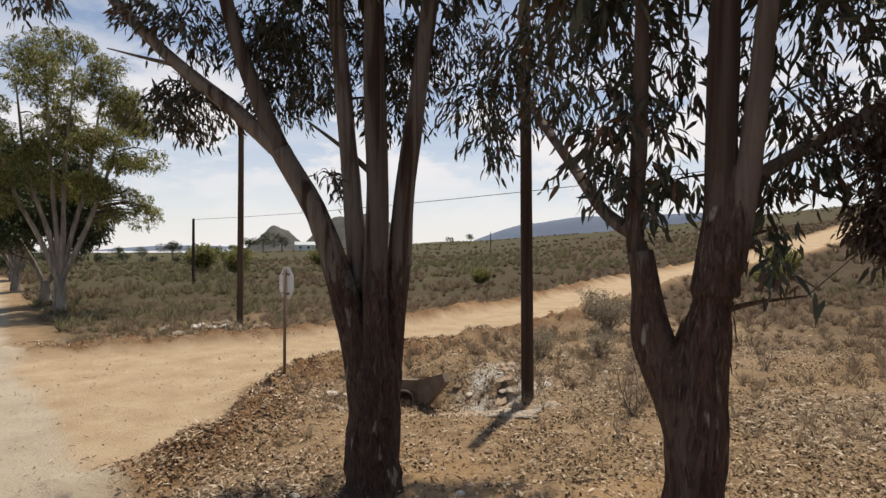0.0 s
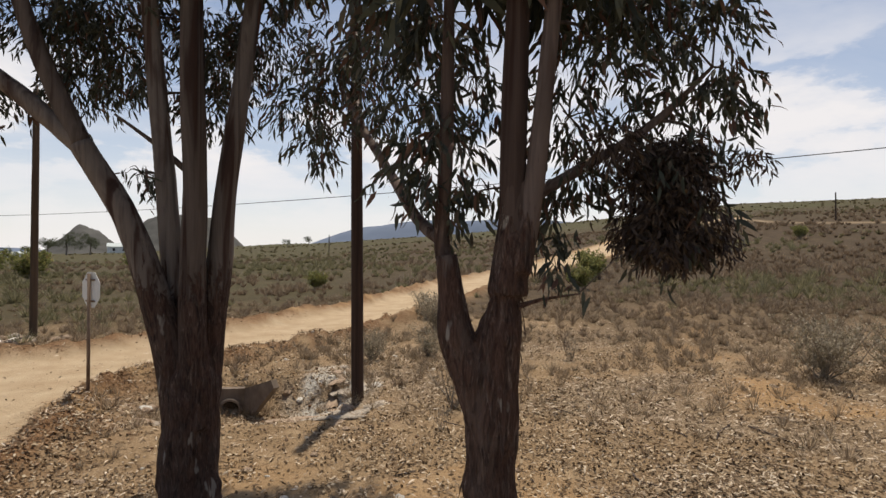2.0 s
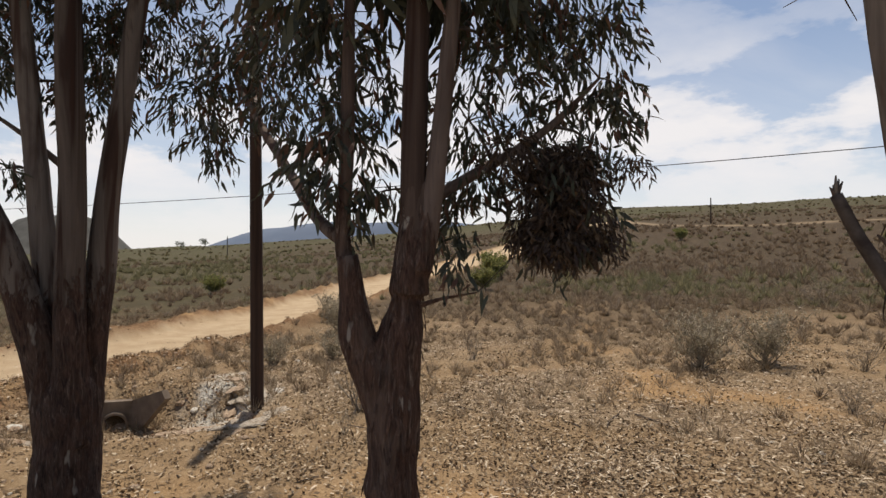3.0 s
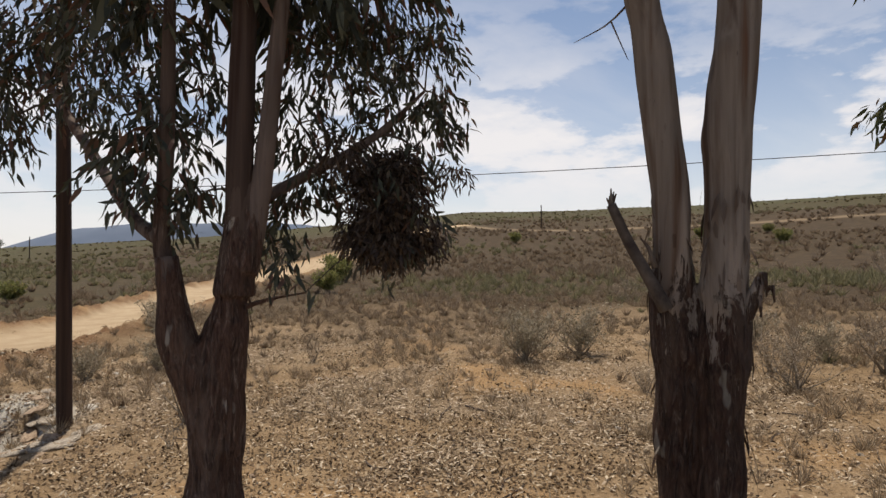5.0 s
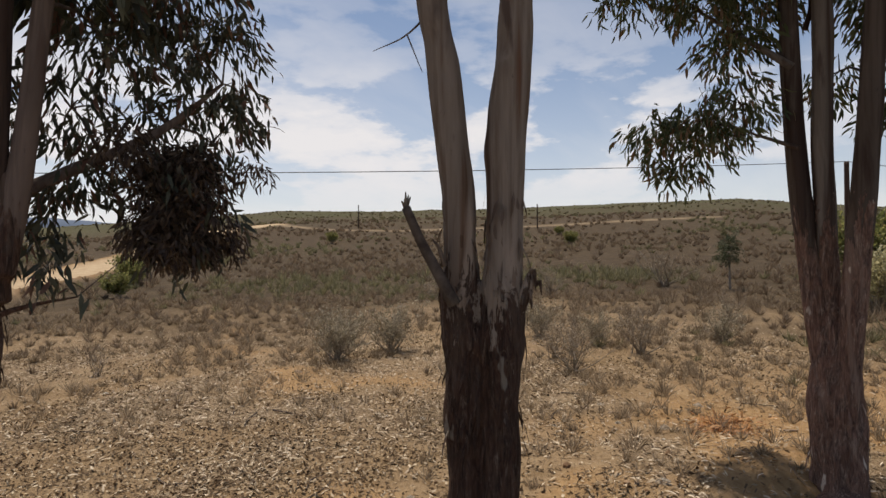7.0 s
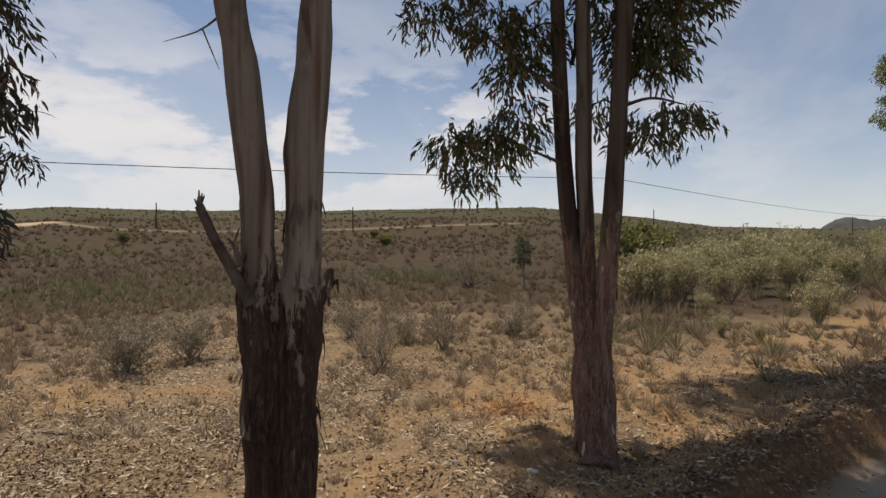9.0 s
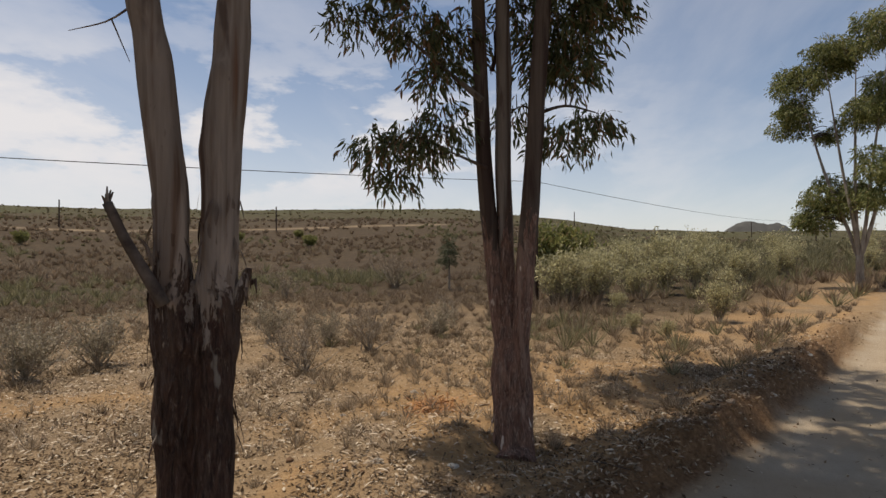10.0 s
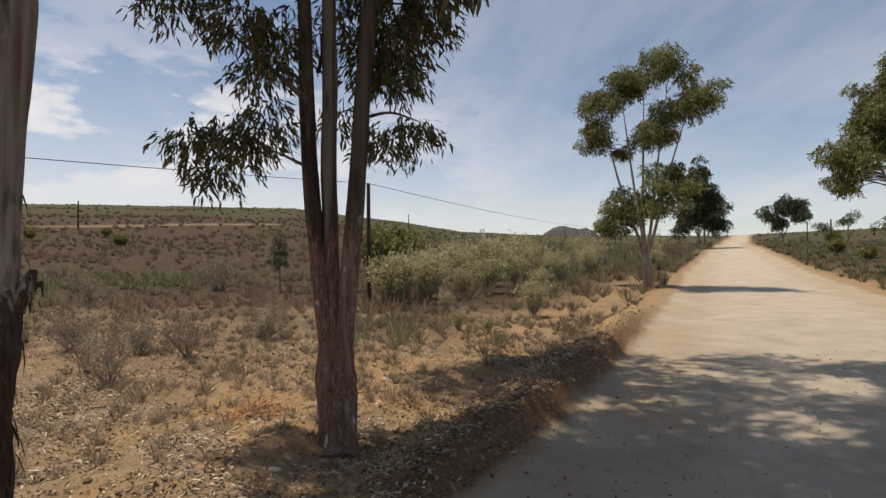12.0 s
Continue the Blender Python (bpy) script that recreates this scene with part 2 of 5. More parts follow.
M_POLE_TAN = plain("weathered pole", (0.045, 0.03, 0.02), (0.11, 0.072, 0.045), 7, 0.85, (1.5, 1.5, 0.06), relief=0.006)
M_WIRE = plain("wire", (0.03, 0.03, 0.03), (0.05, 0.05, 0.05), 3, 0.5)
M_SIGN = plain("galvanised sheet", (0.50, 0.50, 0.49), (0.66, 0.66, 0.64), 5, 0.5, (1, 1, 0.4))
M_STEEL = plain("rusty steel tube", (0.12, 0.075, 0.05), (0.25, 0.18, 0.13), 9, 0.7, (1, 1, 0.3))
M_CONCRETE = plain("stained concrete", (0.12, 0.09, 0.065), (0.26, 0.20, 0.15), 3.5, 0.9, (1, 1, 0.7), relief=0.01)
# Near black: shade painted inside the pipe, also the far window panes.
M_DARK = plain("near-black pipe shade and pane", (0.02, 0.016, 0.012), (0.04, 0.03, 0.025), 6, 1.0)
M_ROCK = plain("pale calcrete", (0.22, 0.175, 0.13), (0.50, 0.43, 0.345), 9, 0.95, relief=0.02)
M_ROCK_PALE = plain("white calcrete", (0.42, 0.38, 0.32), (0.70, 0.65, 0.57), 7, 0.95, relief=0.02)
M_ORANGE = leaf_material("dead orange leaf", ((0.0, (0.30, 0.13, 0.045)), (1.0, (0.62, 0.34, 0.14))), 0.3)
M_ROCK_TAN = plain("tan stone", (0.22, 0.15, 0.10), (0.44, 0.33, 0.23), 5, 0.95, relief=0.02)
M_LITTER = chips_material("dry leaf litter", (0.0, (0.08, 0.05, 0.03)), (0.35, (0.23, 0.16, 0.10)), (0.65, (0.40, 0.30, 0.20)), (1.0, (0.66, 0.55, 0.42)))
M_CRUMB = chips_material("ground crumb", (0.0, (0.07, 0.044, 0.026)), (0.4, (0.19, 0.125, 0.072)), (0.75, (0.35, 0.255, 0.155)), (1.0, (0.62, 0.51, 0.37)))
M_CLOD = chips_material("soil clod", (0.0, (0.12, 0.066, 0.038)), (0.5, (0.26, 0.16, 0.092)), (0.85, (0.38, 0.26, 0.16)), (1.0, (0.50, 0.40, 0.30)))
M_LITTER_RED = chips_material("red leaf litter", (0.0, (0.11, 0.062, 0.034)), (0.5, (0.26, 0.16, 0.09)), (1.0, (0.46, 0.32, 0.19)))
M_GRASS = leaf_material("dry grass", ((0.0, (0.15, 0.105, 0.065)), (0.5, (0.29, 0.215, 0.14)), (1.0, (0.44, 0.35, 0.24))), 0.45)
M_GRASS_BROWN = leaf_material("brown scrub", ((0.0, (0.13, 0.09, 0.058)), (0.6, (0.235, 0.168, 0.11)), (1.0, (0.37, 0.285, 0.195))), 0.5)
M_REED = leaf_material("yellow green bush", ((0.0, (0.25, 0.225, 0.115)), (0.6, (0.47, 0.42, 0.22)), (1.0, (0.66, 0.59, 0.36))), 0.52)
M_GRASS_GREEN = leaf_material("grey green scrub", ((0.0, (0.11, 0.10, 0.05)), (0.5, (0.21, 0.19, 0.10)), (1.0, (0.36, 0.31, 0.18))), 0.45)
M_GREY_TWIG = chips_material("grey dry twig", (0.0, (0.13, 0.10, 0.072)), (1.0, (0.40, 0.335, 0.26)))
M_BUSH_LEAF = leaf_material("bush leaf", ((0.0, (0.16, 0.13, 0.08)), (0.6, (0.31, 0.26, 0.175)), (1.0, (0.54, 0.47, 0.35))), 0.4)
M_SCRUB_FAR = leaf_material("far scrub", ((0.0, (0.12, 0.10, 0.055)), (1.0, (0.23, 0.19, 0.105))), 0.5)
M_HILL = plain("scrubby hill", (0.055, 0.053, 0.047), (0.10, 0.095, 0.085), 0.05, 1.0)
# The haze of distance is put into this surface colour.
M_RIDGE = plain("ridge with painted blue haze", (0.115, 0.145, 0.20), (0.145, 0.175, 0.23), 0.004, 1.0)
M_WHITEWASH = plain("whitewash", (0.55, 0.55, 0.53), (0.75, 0.75, 0.73), 1.5, 0.8)
M_TIN = plain("tin roof", (0.42, 0.46, 0.44), (0.58, 0.62, 0.60), 2, 0.5)

# ---- the lie of the land: heights and zones in plan ----
CU, SU = 0.788, 0.616                     # the main road's direction
SKY_A = [-180, -110, -75, -50, -35, -20, -11, -6, 5, 15, 26, 48, 60, 75, 85, 100, 115, 140, 180]
SKY_E = [0.4, 0.6, 1.6, 2.2, 1.9, 2.2, 2.6, 3.5, 4.9, 4.9, 4.6, 4.4, 3.2, 1.7, 1.0, 0.3, 0.0, 0.0, 0.4]
EDGE_U = [-60, -22, -14, -7, 0, 8, 13, 20, 37, 57, 91, 200, 400]
EDGE_N = [15.5, 5.9, 4.0, 2.7, 1.9, 1.75, 1.9, 2.5, 3.7, 5.1, 6.2, 8.5, 12]
SIDE_ROAD = [(-10.5, 8.0), (-6.6, 12.0), (-3.0, 15.0), (0.2, 18.3), (4.8, 24.6), (12.0, 36.0), (23.5, 47.5), (38.0, 61.0), (60.0, 80.0), (72.0, 83.0)]
TRACK = [(72.0, 83.0), (68.0, 66.0), (72.0, 54.0), (80.0, 46.0), (88.0, 30.0), (100.0, 12.0)]


def ease(a, b, v):
    f = np.clip((v - a) / (b - a), 0, 1)
    return f * f * (3 - 2 * f)


def bump(v, at, wide):
    return np.exp(-((v - at) / wide) ** 2)


def along(x, y):
    return x * CU - y * SU, x * SU + y * CU


def lattice(i, j, k):
    v = np.sin(i * 127.1 + j * 311.7 + k * 74.7) * 43758.5453
    return v - np.floor(v)


def lumps(x, y, size, k=0):
    """Smooth value noise from 0 to 1, with lumps of that size in metres."""
    x, y = x / size, y / size
    i, j = np.floor(x), np.floor(y)
    f, g = x - i, y - j
    f, g = f * f * (3 - 2 * f), g * g * (3 - 2 * g)
    return (lattice(i, j, k) * (1 - f) + lattice(i + 1, j, k) * f) * (1 - g) + (lattice(i, j + 1, k) * (1 - f) + lattice(i + 1, j + 1, k) * f) * g


def line_distance(x, y, line):
    best = 1e9
    for (ax, ay), (bx, by) in zip(line, line[1:]):
        dx, dy = bx - ax, by - ay
        f = np.clip(((x - ax) * dx + (y - ay) * dy) / (dx * dx + dy * dy), 0, 1)
        best = np.minimum(best, np.hypot(x - ax - f * dx, y - ay - f * dy))
    return best


def verge(x, y):
    """Distance from the main road's field-side edge, and from the side road's edge: negative on the road."""
    u, n = along(x, y)
    main = n - np.interp(u, EDGE_U, EDGE_N)
    main = np.maximum(main, -9.5 + 4.2 * ease(40, 160, u) - main)
    half = 1.75 + 3.4 * bump(np.hypot(x + 7.5, y - 10.0), 0, 4.0) + 0.015 * np.hypot(x, y) * ease(30, 60, np.hypot(x, y))
    side = np.minimum(line_distance(x, y, SIDE_ROAD) - half, np.hypot(x + 7.5, y - 8.5) - 4.1)
    return main, side


def broad(x, y):
    r = np.hypot(x, y)
    e = np.tan(np.radians(np.interp(np.degrees(np.arctan2(y, x)), SKY_A, SKY_E)))
    z = e * np.minimum(r, 420) * (0.30 + 0.70 * ease(10, 110, r)) + 2.5 * ease(60, 330, r) * np.minimum(1, e / 0.012)
    return z - 0.004 * np.maximum(0.0, r - 420)


def height(x, y):
    main, side = verge(x, y)
    u, n = along(x, y)
    r = np.hypot(x, y)
    off = np.minimum(main, side)
    near = 1 - ease(40, 90, r)
    z = broad(x, y)
    z = z - 0.07 * (1 - ease(-0.5, 0.25, off)) * near
    rough = ease(-0.1, 0.7, off)
    z = z + near * rough * (0.10 * (lumps(x, y, 1.7, 1) - 0.5) + 0.07 * (lumps(x, y, 0.6, 2) - 0.5) + 0.035 * (lumps(x, y, 0.2, 3) - 0.5))
    z = z + near * 0.012 * (lumps(x, y, 0.45, 4) - 0.5) + ease(60, 160, r) * 1.6 * (lumps(x, y, 35.0, 5) - 0.5) * ease(0, 20, off)
    z = z + 0.36 * ease(0.0, 0.34, main + 0.25 * (lumps(x, y, 0.6, 55) - 0.5)) * (1 - ease(0.6, 1.7, main)) * ease(4.5, 7, u) * (1 - ease(18, 30, u)) * (0.45 + 0.6 * lumps(x, y, 0.8, 6) + 0.5 * lumps(x, y, 0.25, 10))
    z = z + 0.12 * ease(2.0, 2.35, main + 0.9 * (lumps(x, y, 1.3, 52) - 0.5)) * (1 - ease(2.5, 4.2, main)) * ease(1, 4, u) * (1 - ease(12, 18, u))
    z = z + 0.33 * bump(side, 0.55, 0.42) * (0.25 + 0.7 * lumps(x, y, 0.7, 7) + 0.5 * lumps(x, y, 0.22, 9)) * near * ease(-16, -12, x)
    pit = np.exp(-(((x + 0.45) / 1.55) ** 2 + ((y - 10.3) / 1.55) ** 2) ** 3)
    z = z - 0.62 * pit + 0.10 * bump(np.hypot((x + 0.3) / 1.1, y - 10.0), 1.75, 0.25) * (lumps(x, y, 0.5, 8) - 0.3)
    return z


def bare_soil(x, y):
    """Where trodden soil shows: a strip along the road, two trails across the field."""
    main, side = verge(x, y)
    u = along(x, y)[0]
    strip = ease(0.3, 0.8, main) * (1 - ease(3.3, 5.0, main + 2.0 * (lumps(x, y, 1.8, 41) - 0.5))) * ease(-7, -2, u)
    trail = np.maximum(bump(line_distance(x, y, [(12.5, 16.0), (9.5, 11.0), (7.3, 7.0), (9.0, 4.6)]), 0, 0.8), bump(line_distance(x, y, [(7.0, 2.2), (9.0, 0.8), (13.0, -2.6), (22.0, -9.5), (30.0, -15.0)]), 0, 1.3))
    return np.clip(strip * ease(0.25, 0.6, lumps(x, y, 1.1, 42)) + trail * ease(0.2, 0.6, lumps(x, y, 0.9, 43)), 0, 1)


# ---- mesh helpers ----


def mesh_of(name, verts, faces, material, smooth=True):
    me = bpy.data.meshes.new(name)
    me.from_pydata([tuple(v) for v in verts], [], faces)
    me.materials.append(material)
    if smooth:
        me.polygons.foreach_set("use_smooth", [True] * len(me.polygons))
    me.update()
    return me


def put(name, me, parent=None, label="", at=None):
    ob = new(name, me)
    if parent:
        ob.parent = parent
    if at is not None:
        ob.location = at
    if label:
        tagged(ob, label)
    return ob


def root(name, at, label, category, group=""):
    return tagged(put(name, None, at=at), label, category, group)


def stand(x, y, sunk=0.0):
    return (x, y, float(height(x, y)) - sunk)


def spline(points, radii, step):
    """Even samples along a smooth curve through the points, with radii."""
    pts = [Vector(p) for p in points]
    pts = [pts[0] * 2 - pts[1]] + pts + [pts[-1] * 2 - pts[-2]]
    out = []
    for i in range(1, len(pts) - 2):
        a, b, c, d = pts[i - 1:i + 3]
        n = max(2, int((c - b).length / step))
        for k in range(n):
            t = k / n
            p = 0.5 * (2 * b + (c - a) * t + (2 * a - 5 * b + 4 * c - d) * t * t + (3 * b - a - 3 * c + d) * t ** 3)
            out.append((p, radii[i - 1] + (radii[i] - radii[i - 1]) * t))
    out.append((pts[-2], radii[-1]))
    return out


def tube(samples, sides=10, rough=0.0, seed=0.0, caps=True, knobs=()):
    """A tapered tube along samples of place and radius, its skin made uneven by rough."""
    verts, faces = [], []
    side = Vector((1, 0, 0))
    for i, (p, r) in enumerate(samples):
        q = samples[min(i + 1, len(samples) - 1)][0] - samples[max(i - 1, 0)][0]
        q = q.normalized() if q.length > 1e-6 else Vector((0, 0, 1))
        if abs(q.dot(side)) > 0.9:
            side = Vector((0, 1, 0))
        side = (side - q * side.dot(q)).normalized()
        other = q.cross(side)
        for k in range(sides):
            a = 2 * math.pi * k / sides
            v = side * math.cos(a) + other * math.sin(a)
            rr = r
            if rough:
                at = p + v * r
                rr = r * (1 + rough * noise.noise(Vector((at.x * 4 + seed, at.y * 4, at.z * 1.6))) + 0.5 * rough * noise.noise(Vector((at.x * 15, at.y * 15 + seed, at.z * 2.2))))
            for kp, reach, swell in knobs:
                d = (kp - p - v * r).length_squared / (reach * reach)
                if d < 5:
                    rr += swell * math.exp(-d)
            verts.append(p + v * rr)
    n = len(samples)
    for i in range(n - 1):
        for k in range(sides):
            k2 = (k + 1) % sides
            faces.append((i * sides + k, i * sides + k2, (i + 1) * sides + k2, (i + 1) * sides + k))
    if caps:
        faces.append(tuple(range(sides))[::-1])
        faces.append(tuple(range((n - 1) * sides, n * sides)))
    return verts, faces


def merge(pieces):
    verts, faces = [], []
    for v, f in pieces:
        o = len(verts)
        verts.extend(v)
        faces.extend(tuple(i + o for i in q) for q in f)
    return verts, faces


def blades(at, way, flat, length, width, bend=0.12):
    """Many lance-shaped leaves at once: arrays of place, direction, flat normal, length and width."""
    n = len(at)
    way = way / np.linalg.norm(way, axis=1, keepdims=True)
    side = np.cross(way, flat)
    side /= np.linalg.norm(side, axis=1, keepdims=True) + 1e-9
    face = np.cross(side, way)
    L, W = length[:, None], width[:, None]
    mid1, mid2 = at + way * L * 0.3 + face * L * bend * 0.6, at + way * L * 0.68 + face * L * bend * 0.7
    v = np.stack([at, mid1 - side * W * 0.5, mid1 + side * W * 0.5, mid2 - side * W * 0.36, mid2 + side * W * 0.36, at + way * L], axis=1).reshape(-1, 3)
    o = np.arange(n)[:, None] * 6
    tri1, quad, tri2 = o + [0, 1, 2], o + [1, 3, 4, 2], o + [3, 5, 4]
    return v, tri1, quad, tri2


def blade_mesh(name, parts_list, material):
    verts = np.concatenate([p[0] for p in parts_list])
    faces, o = [], 0
    for v, a, b, c in parts_list:
        faces += (a + o).tolist() + (b + o).tolist() + (c + o).tolist()
        o += len(v)
    me = bpy.data.meshes.new(name)
    me.from_pydata(verts.tolist(), [], faces)
    me.materials.append(material)
    me.update()
    return me


def foliage(rng, clumps, density, leaf, droop=0.75, simple=False):
    """Hanging sprays of leaves in clumps (x, y, z, radius, flatness, share of the density)."""
    out = []
    for cx, cy, cz, r, flat, share in clumps:
        sprays = max(3, int(density * share * r * r / 9))
        d = rng.normal(size=(sprays, 3))
        d /= np.linalg.norm(d, axis=1, keepdims=True)
        o = d * r * rng.uniform(0.1, 1.0, (sprays, 1)) ** 0.55
        o[:, 2] *= flat
        run = d * [1, 1, 0.4] + [0, 0, -droop * 0.6]
        k = 9
        f = np.tile(np.linspace(0, 1, k), sprays)[:, None]
        start, run = np.repeat(o, k, 0), np.repeat(run, k, 0)
        at = np.array([[cx, cy, cz]]) + start + run * f * leaf * 1.3 + [0, 0, -1] * f ** 2 * leaf * 0.6 + rng.normal(size=(sprays * k, 3)) * leaf * 0.22
        way = run * 0.5 + [0, 0, -droop] + rng.normal(size=at.shape) * 0.42
        ln = leaf * rng.uniform(0.65, 1.25, len(at)) * (2.1 if share < 0.7 else 1.0)
        if simple:
            out.append(crossed(rng, at, way, ln, ln * rng.uniform(0.11, 0.17, len(at))))
            continue
        out.append(blades(at, way, rng.normal(size=at.shape), ln, ln * rng.uniform(0.16, 0.25, len(at)), rng.choice([-0.14, 0.14])))
    return out


def crossed(rng, at, way, length, width):
    """Many small leaves, one diamond each."""
    way = way / np.linalg.norm(way, axis=1, keepdims=True)
    side = np.cross(way, rng.normal(size=way.shape))
    side /= np.linalg.norm(side, axis=1, keepdims=True) + 1e-9
    L, W = length[:, None], width[:, None]
    return np.stack([at, at + way * L * 0.5 - side * W, at + way * L, at + way * L * 0.5 + side * W], 1).reshape(-1, 3)


# ---- trees ----


class Gum:
    """A gum tree: an Empty at the foot that holds trunk, limbs, twigs and crown."""

    def __init__(self, foot, label, bark, seed, group="gum trees along the road"):
        self.foot, self.bark, self.rng, self.seed = Vector(foot), bark, np.random.default_rng(seed), seed
        self.ob = root("gum_tree", foot, label, "tree", group)
        self.bones, self.clumps, self.twigs, self.stem, self.core, self.grow = [], [], [], [], [], True

    def here(self, p):
        return Vector(p) - self.foot

    def trunk(self, points, radii, sides=40, rough=0.2, label=""):
        """A stem of the trunk. All stems and the roots of the limbs grow into one skin at the end."""
        s = spline([self.here(p) for p in points], radii, 0.04)
        self.bones += s
        self.stem += s
        knobs = []
        for _ in range(len(s) // 4):
            p, r = s[self.rng.integers(len(s))]
            a = self.rng.uniform(0, 2 * math.pi)
            knobs.append((p + Vector((math.cos(a), math.sin(a), 0)) * r, self.rng.uniform(0.04, 0.11), r * self.rng.uniform(-0.14, 0.28)))
        self.core.append(tube(s, sides, rough, self.seed, knobs=knobs))

    def limb(self, points, radii, sides=14, rough=0.09, name="limb", label="", grown=0.75, parent=None):
        s = spline([self.here(p) for p in points], radii, 0.05)
        self.bones += s
        made = put(name, mesh_of(name, *tube(s, sides, rough, self.seed + len(self.bones)), self.bark), parent or self.ob, label)
        if name in ("limb", "stub") and grown:
            start, inner = s[0][0], []
            for p, r in s:
                f = (p - start).length / grown
                if f > 1:
                    break
                inner.append((p, r * (1.12 - 0.24 * f)))
            if len(inner) > 3 and self.grow:
                self.core.append(tube(inner, 20, rough, self.seed + 3))
        return made

    def skin(self):
        """The trunk: its stems grown together, with swellings where the limbs leave it."""
        ob = put("trunk", mesh_of("trunk", *merge(self.core), self.bark), self.ob)
        if not self.grow:
            return
        together = ob.modifiers.new("grown together", "REMESH")
        together.mode, together.voxel_size, together.use_smooth_shade = "VOXEL", 0.015, True
        even = ob.modifiers.new("even", "SMOOTH")
        even.factor, even.iterations = 0.5, 5
        me = bpy.data.meshes.new_from_object(ob.evaluated_get(bpy.context.evaluated_depsgraph_get()))
        ob.modifiers.clear()
        ob.data = me
        count = len(me.vertices)
        at, out = np.empty(count * 3), np.empty(count * 3)
        me.vertices.foreach_get("co", at)
        me.vertex_normals.foreach_get("vector", out)
        at, out = at.reshape(-1, 3), out.reshape(-1, 3)
        old = 1 - ease(1.5, 2.8, at[:, 2])
        grain = np.array([noise.noise((x * 13, y * 13, z * 2.6 + self.seed)) for x, y, z in at])
        warts = np.array([noise.noise((x * 6, y * 6, z * 5 + self.seed)) for x, y, z in at])
        me.vertices.foreach_set("co", (at + out * (0.014 * (old + 0.25) * grain + 0.018 * old * warts)[:, None]).ravel())
        me.update()
        bm = bmesh.new()
        bm.from_mesh(me)
        left, islands = set(bm.verts), []
        while left:
            todo = [left.pop()]
            island = list(todo)
            while todo:
                for e in todo.pop().link_edges:
                    for v in e.verts:
                        if v in left:
                            left.discard(v)
                            todo.append(v)
                            island.append(v)
            islands.append(island)
        islands.sort(key=len)
        for island in islands[:-1]:
            for v in island:
                bm.verts.remove(v)
        bm.to_mesh(me)
        bm.free()

    def peel(self, count, low, high, long=0.2):
        """Strips of dead bark that hang loose from the trunk."""
        spots = [b for b in self.stem if low < b[0].z < high]
        at, way, flat = [], [], []
        for _ in range(count):
            p, r = spots[self.rng.integers(len(spots))]
            a = self.rng.uniform(0, 2 * math.pi)
            out = Vector((math.cos(a), math.sin(a), 0))
            at.append(p + out * r * self.rng.uniform(0.98, 1.07))
            way.append(out * self.rng.uniform(-0.05, 0.3) + Vector((self.rng.normal() * 0.12, self.rng.normal() * 0.12, -1)))
            flat.append(out)
        ln = long * self.rng.uniform(0.3, 1.3, count)
        me = blade_mesh("loose_bark", [blades(np.array(at), np.array(way), np.array(flat), ln, self.rng.uniform(0.012, 0.035, count), 0.08)], self.bark)
        tagged(put("loose_bark", me, self.ob, "loose hanging strips of dead bark"), kind="stuff")

    def clump(self, at, r, flat=0.8, twig=0.012, share=1.0):
        c = self.here(at)
        self.clumps.append((c.x, c.y, c.z, r, flat, share if r < 0.7 or twig > 0.02 else 0.33))
        near = min(self.bones, key=lambda b: (b[0] - c).length + 0.7 * max(0, b[0].z - c.z))
        mid = (near[0] + c) / 2 + Vector((0, 0, 0.12 * (near[0] - c).length))
        top = min(twig + 0.008 * (near[0] - c).length, near[1] * 0.7)
        self.twigs.append(tube(spline([near[0], mid, c], [top, top * 0.7, 0.004], 0.12), 6))
        for _ in range(3 if twig > 0.02 else 5):
            e = c + Vector(self.rng.normal(size=3)) * r * 0.5
            self.twigs.append(tube(spline([mid.lerp(c, 0.6), (mid.lerp(c, 0.6) + e) / 2 + Vector((0, 0, 0.05)), e], [top * 0.5, top * 0.3, 0.003], 0.15), 5))

    def crown(self, density, leaf, material, droop=0.75, simple=False):
        self.skin()
        tagged(put("branching", mesh_of("branching", *merge(self.twigs), M_TWIG), self.ob), kind="stuff")
        leaves = foliage(self.rng, self.clumps, density, leaf, droop, simple)
        if simple:
            verts = np.concatenate(leaves)
            me = mesh_of("crown", verts.tolist(), np.arange(len(verts)).reshape(-1, 4).tolist(), material, False)
        else:
            me = blade_mesh("crown", leaves, material)
        tagged(put("crown", me, self.ob), kind="stuff")


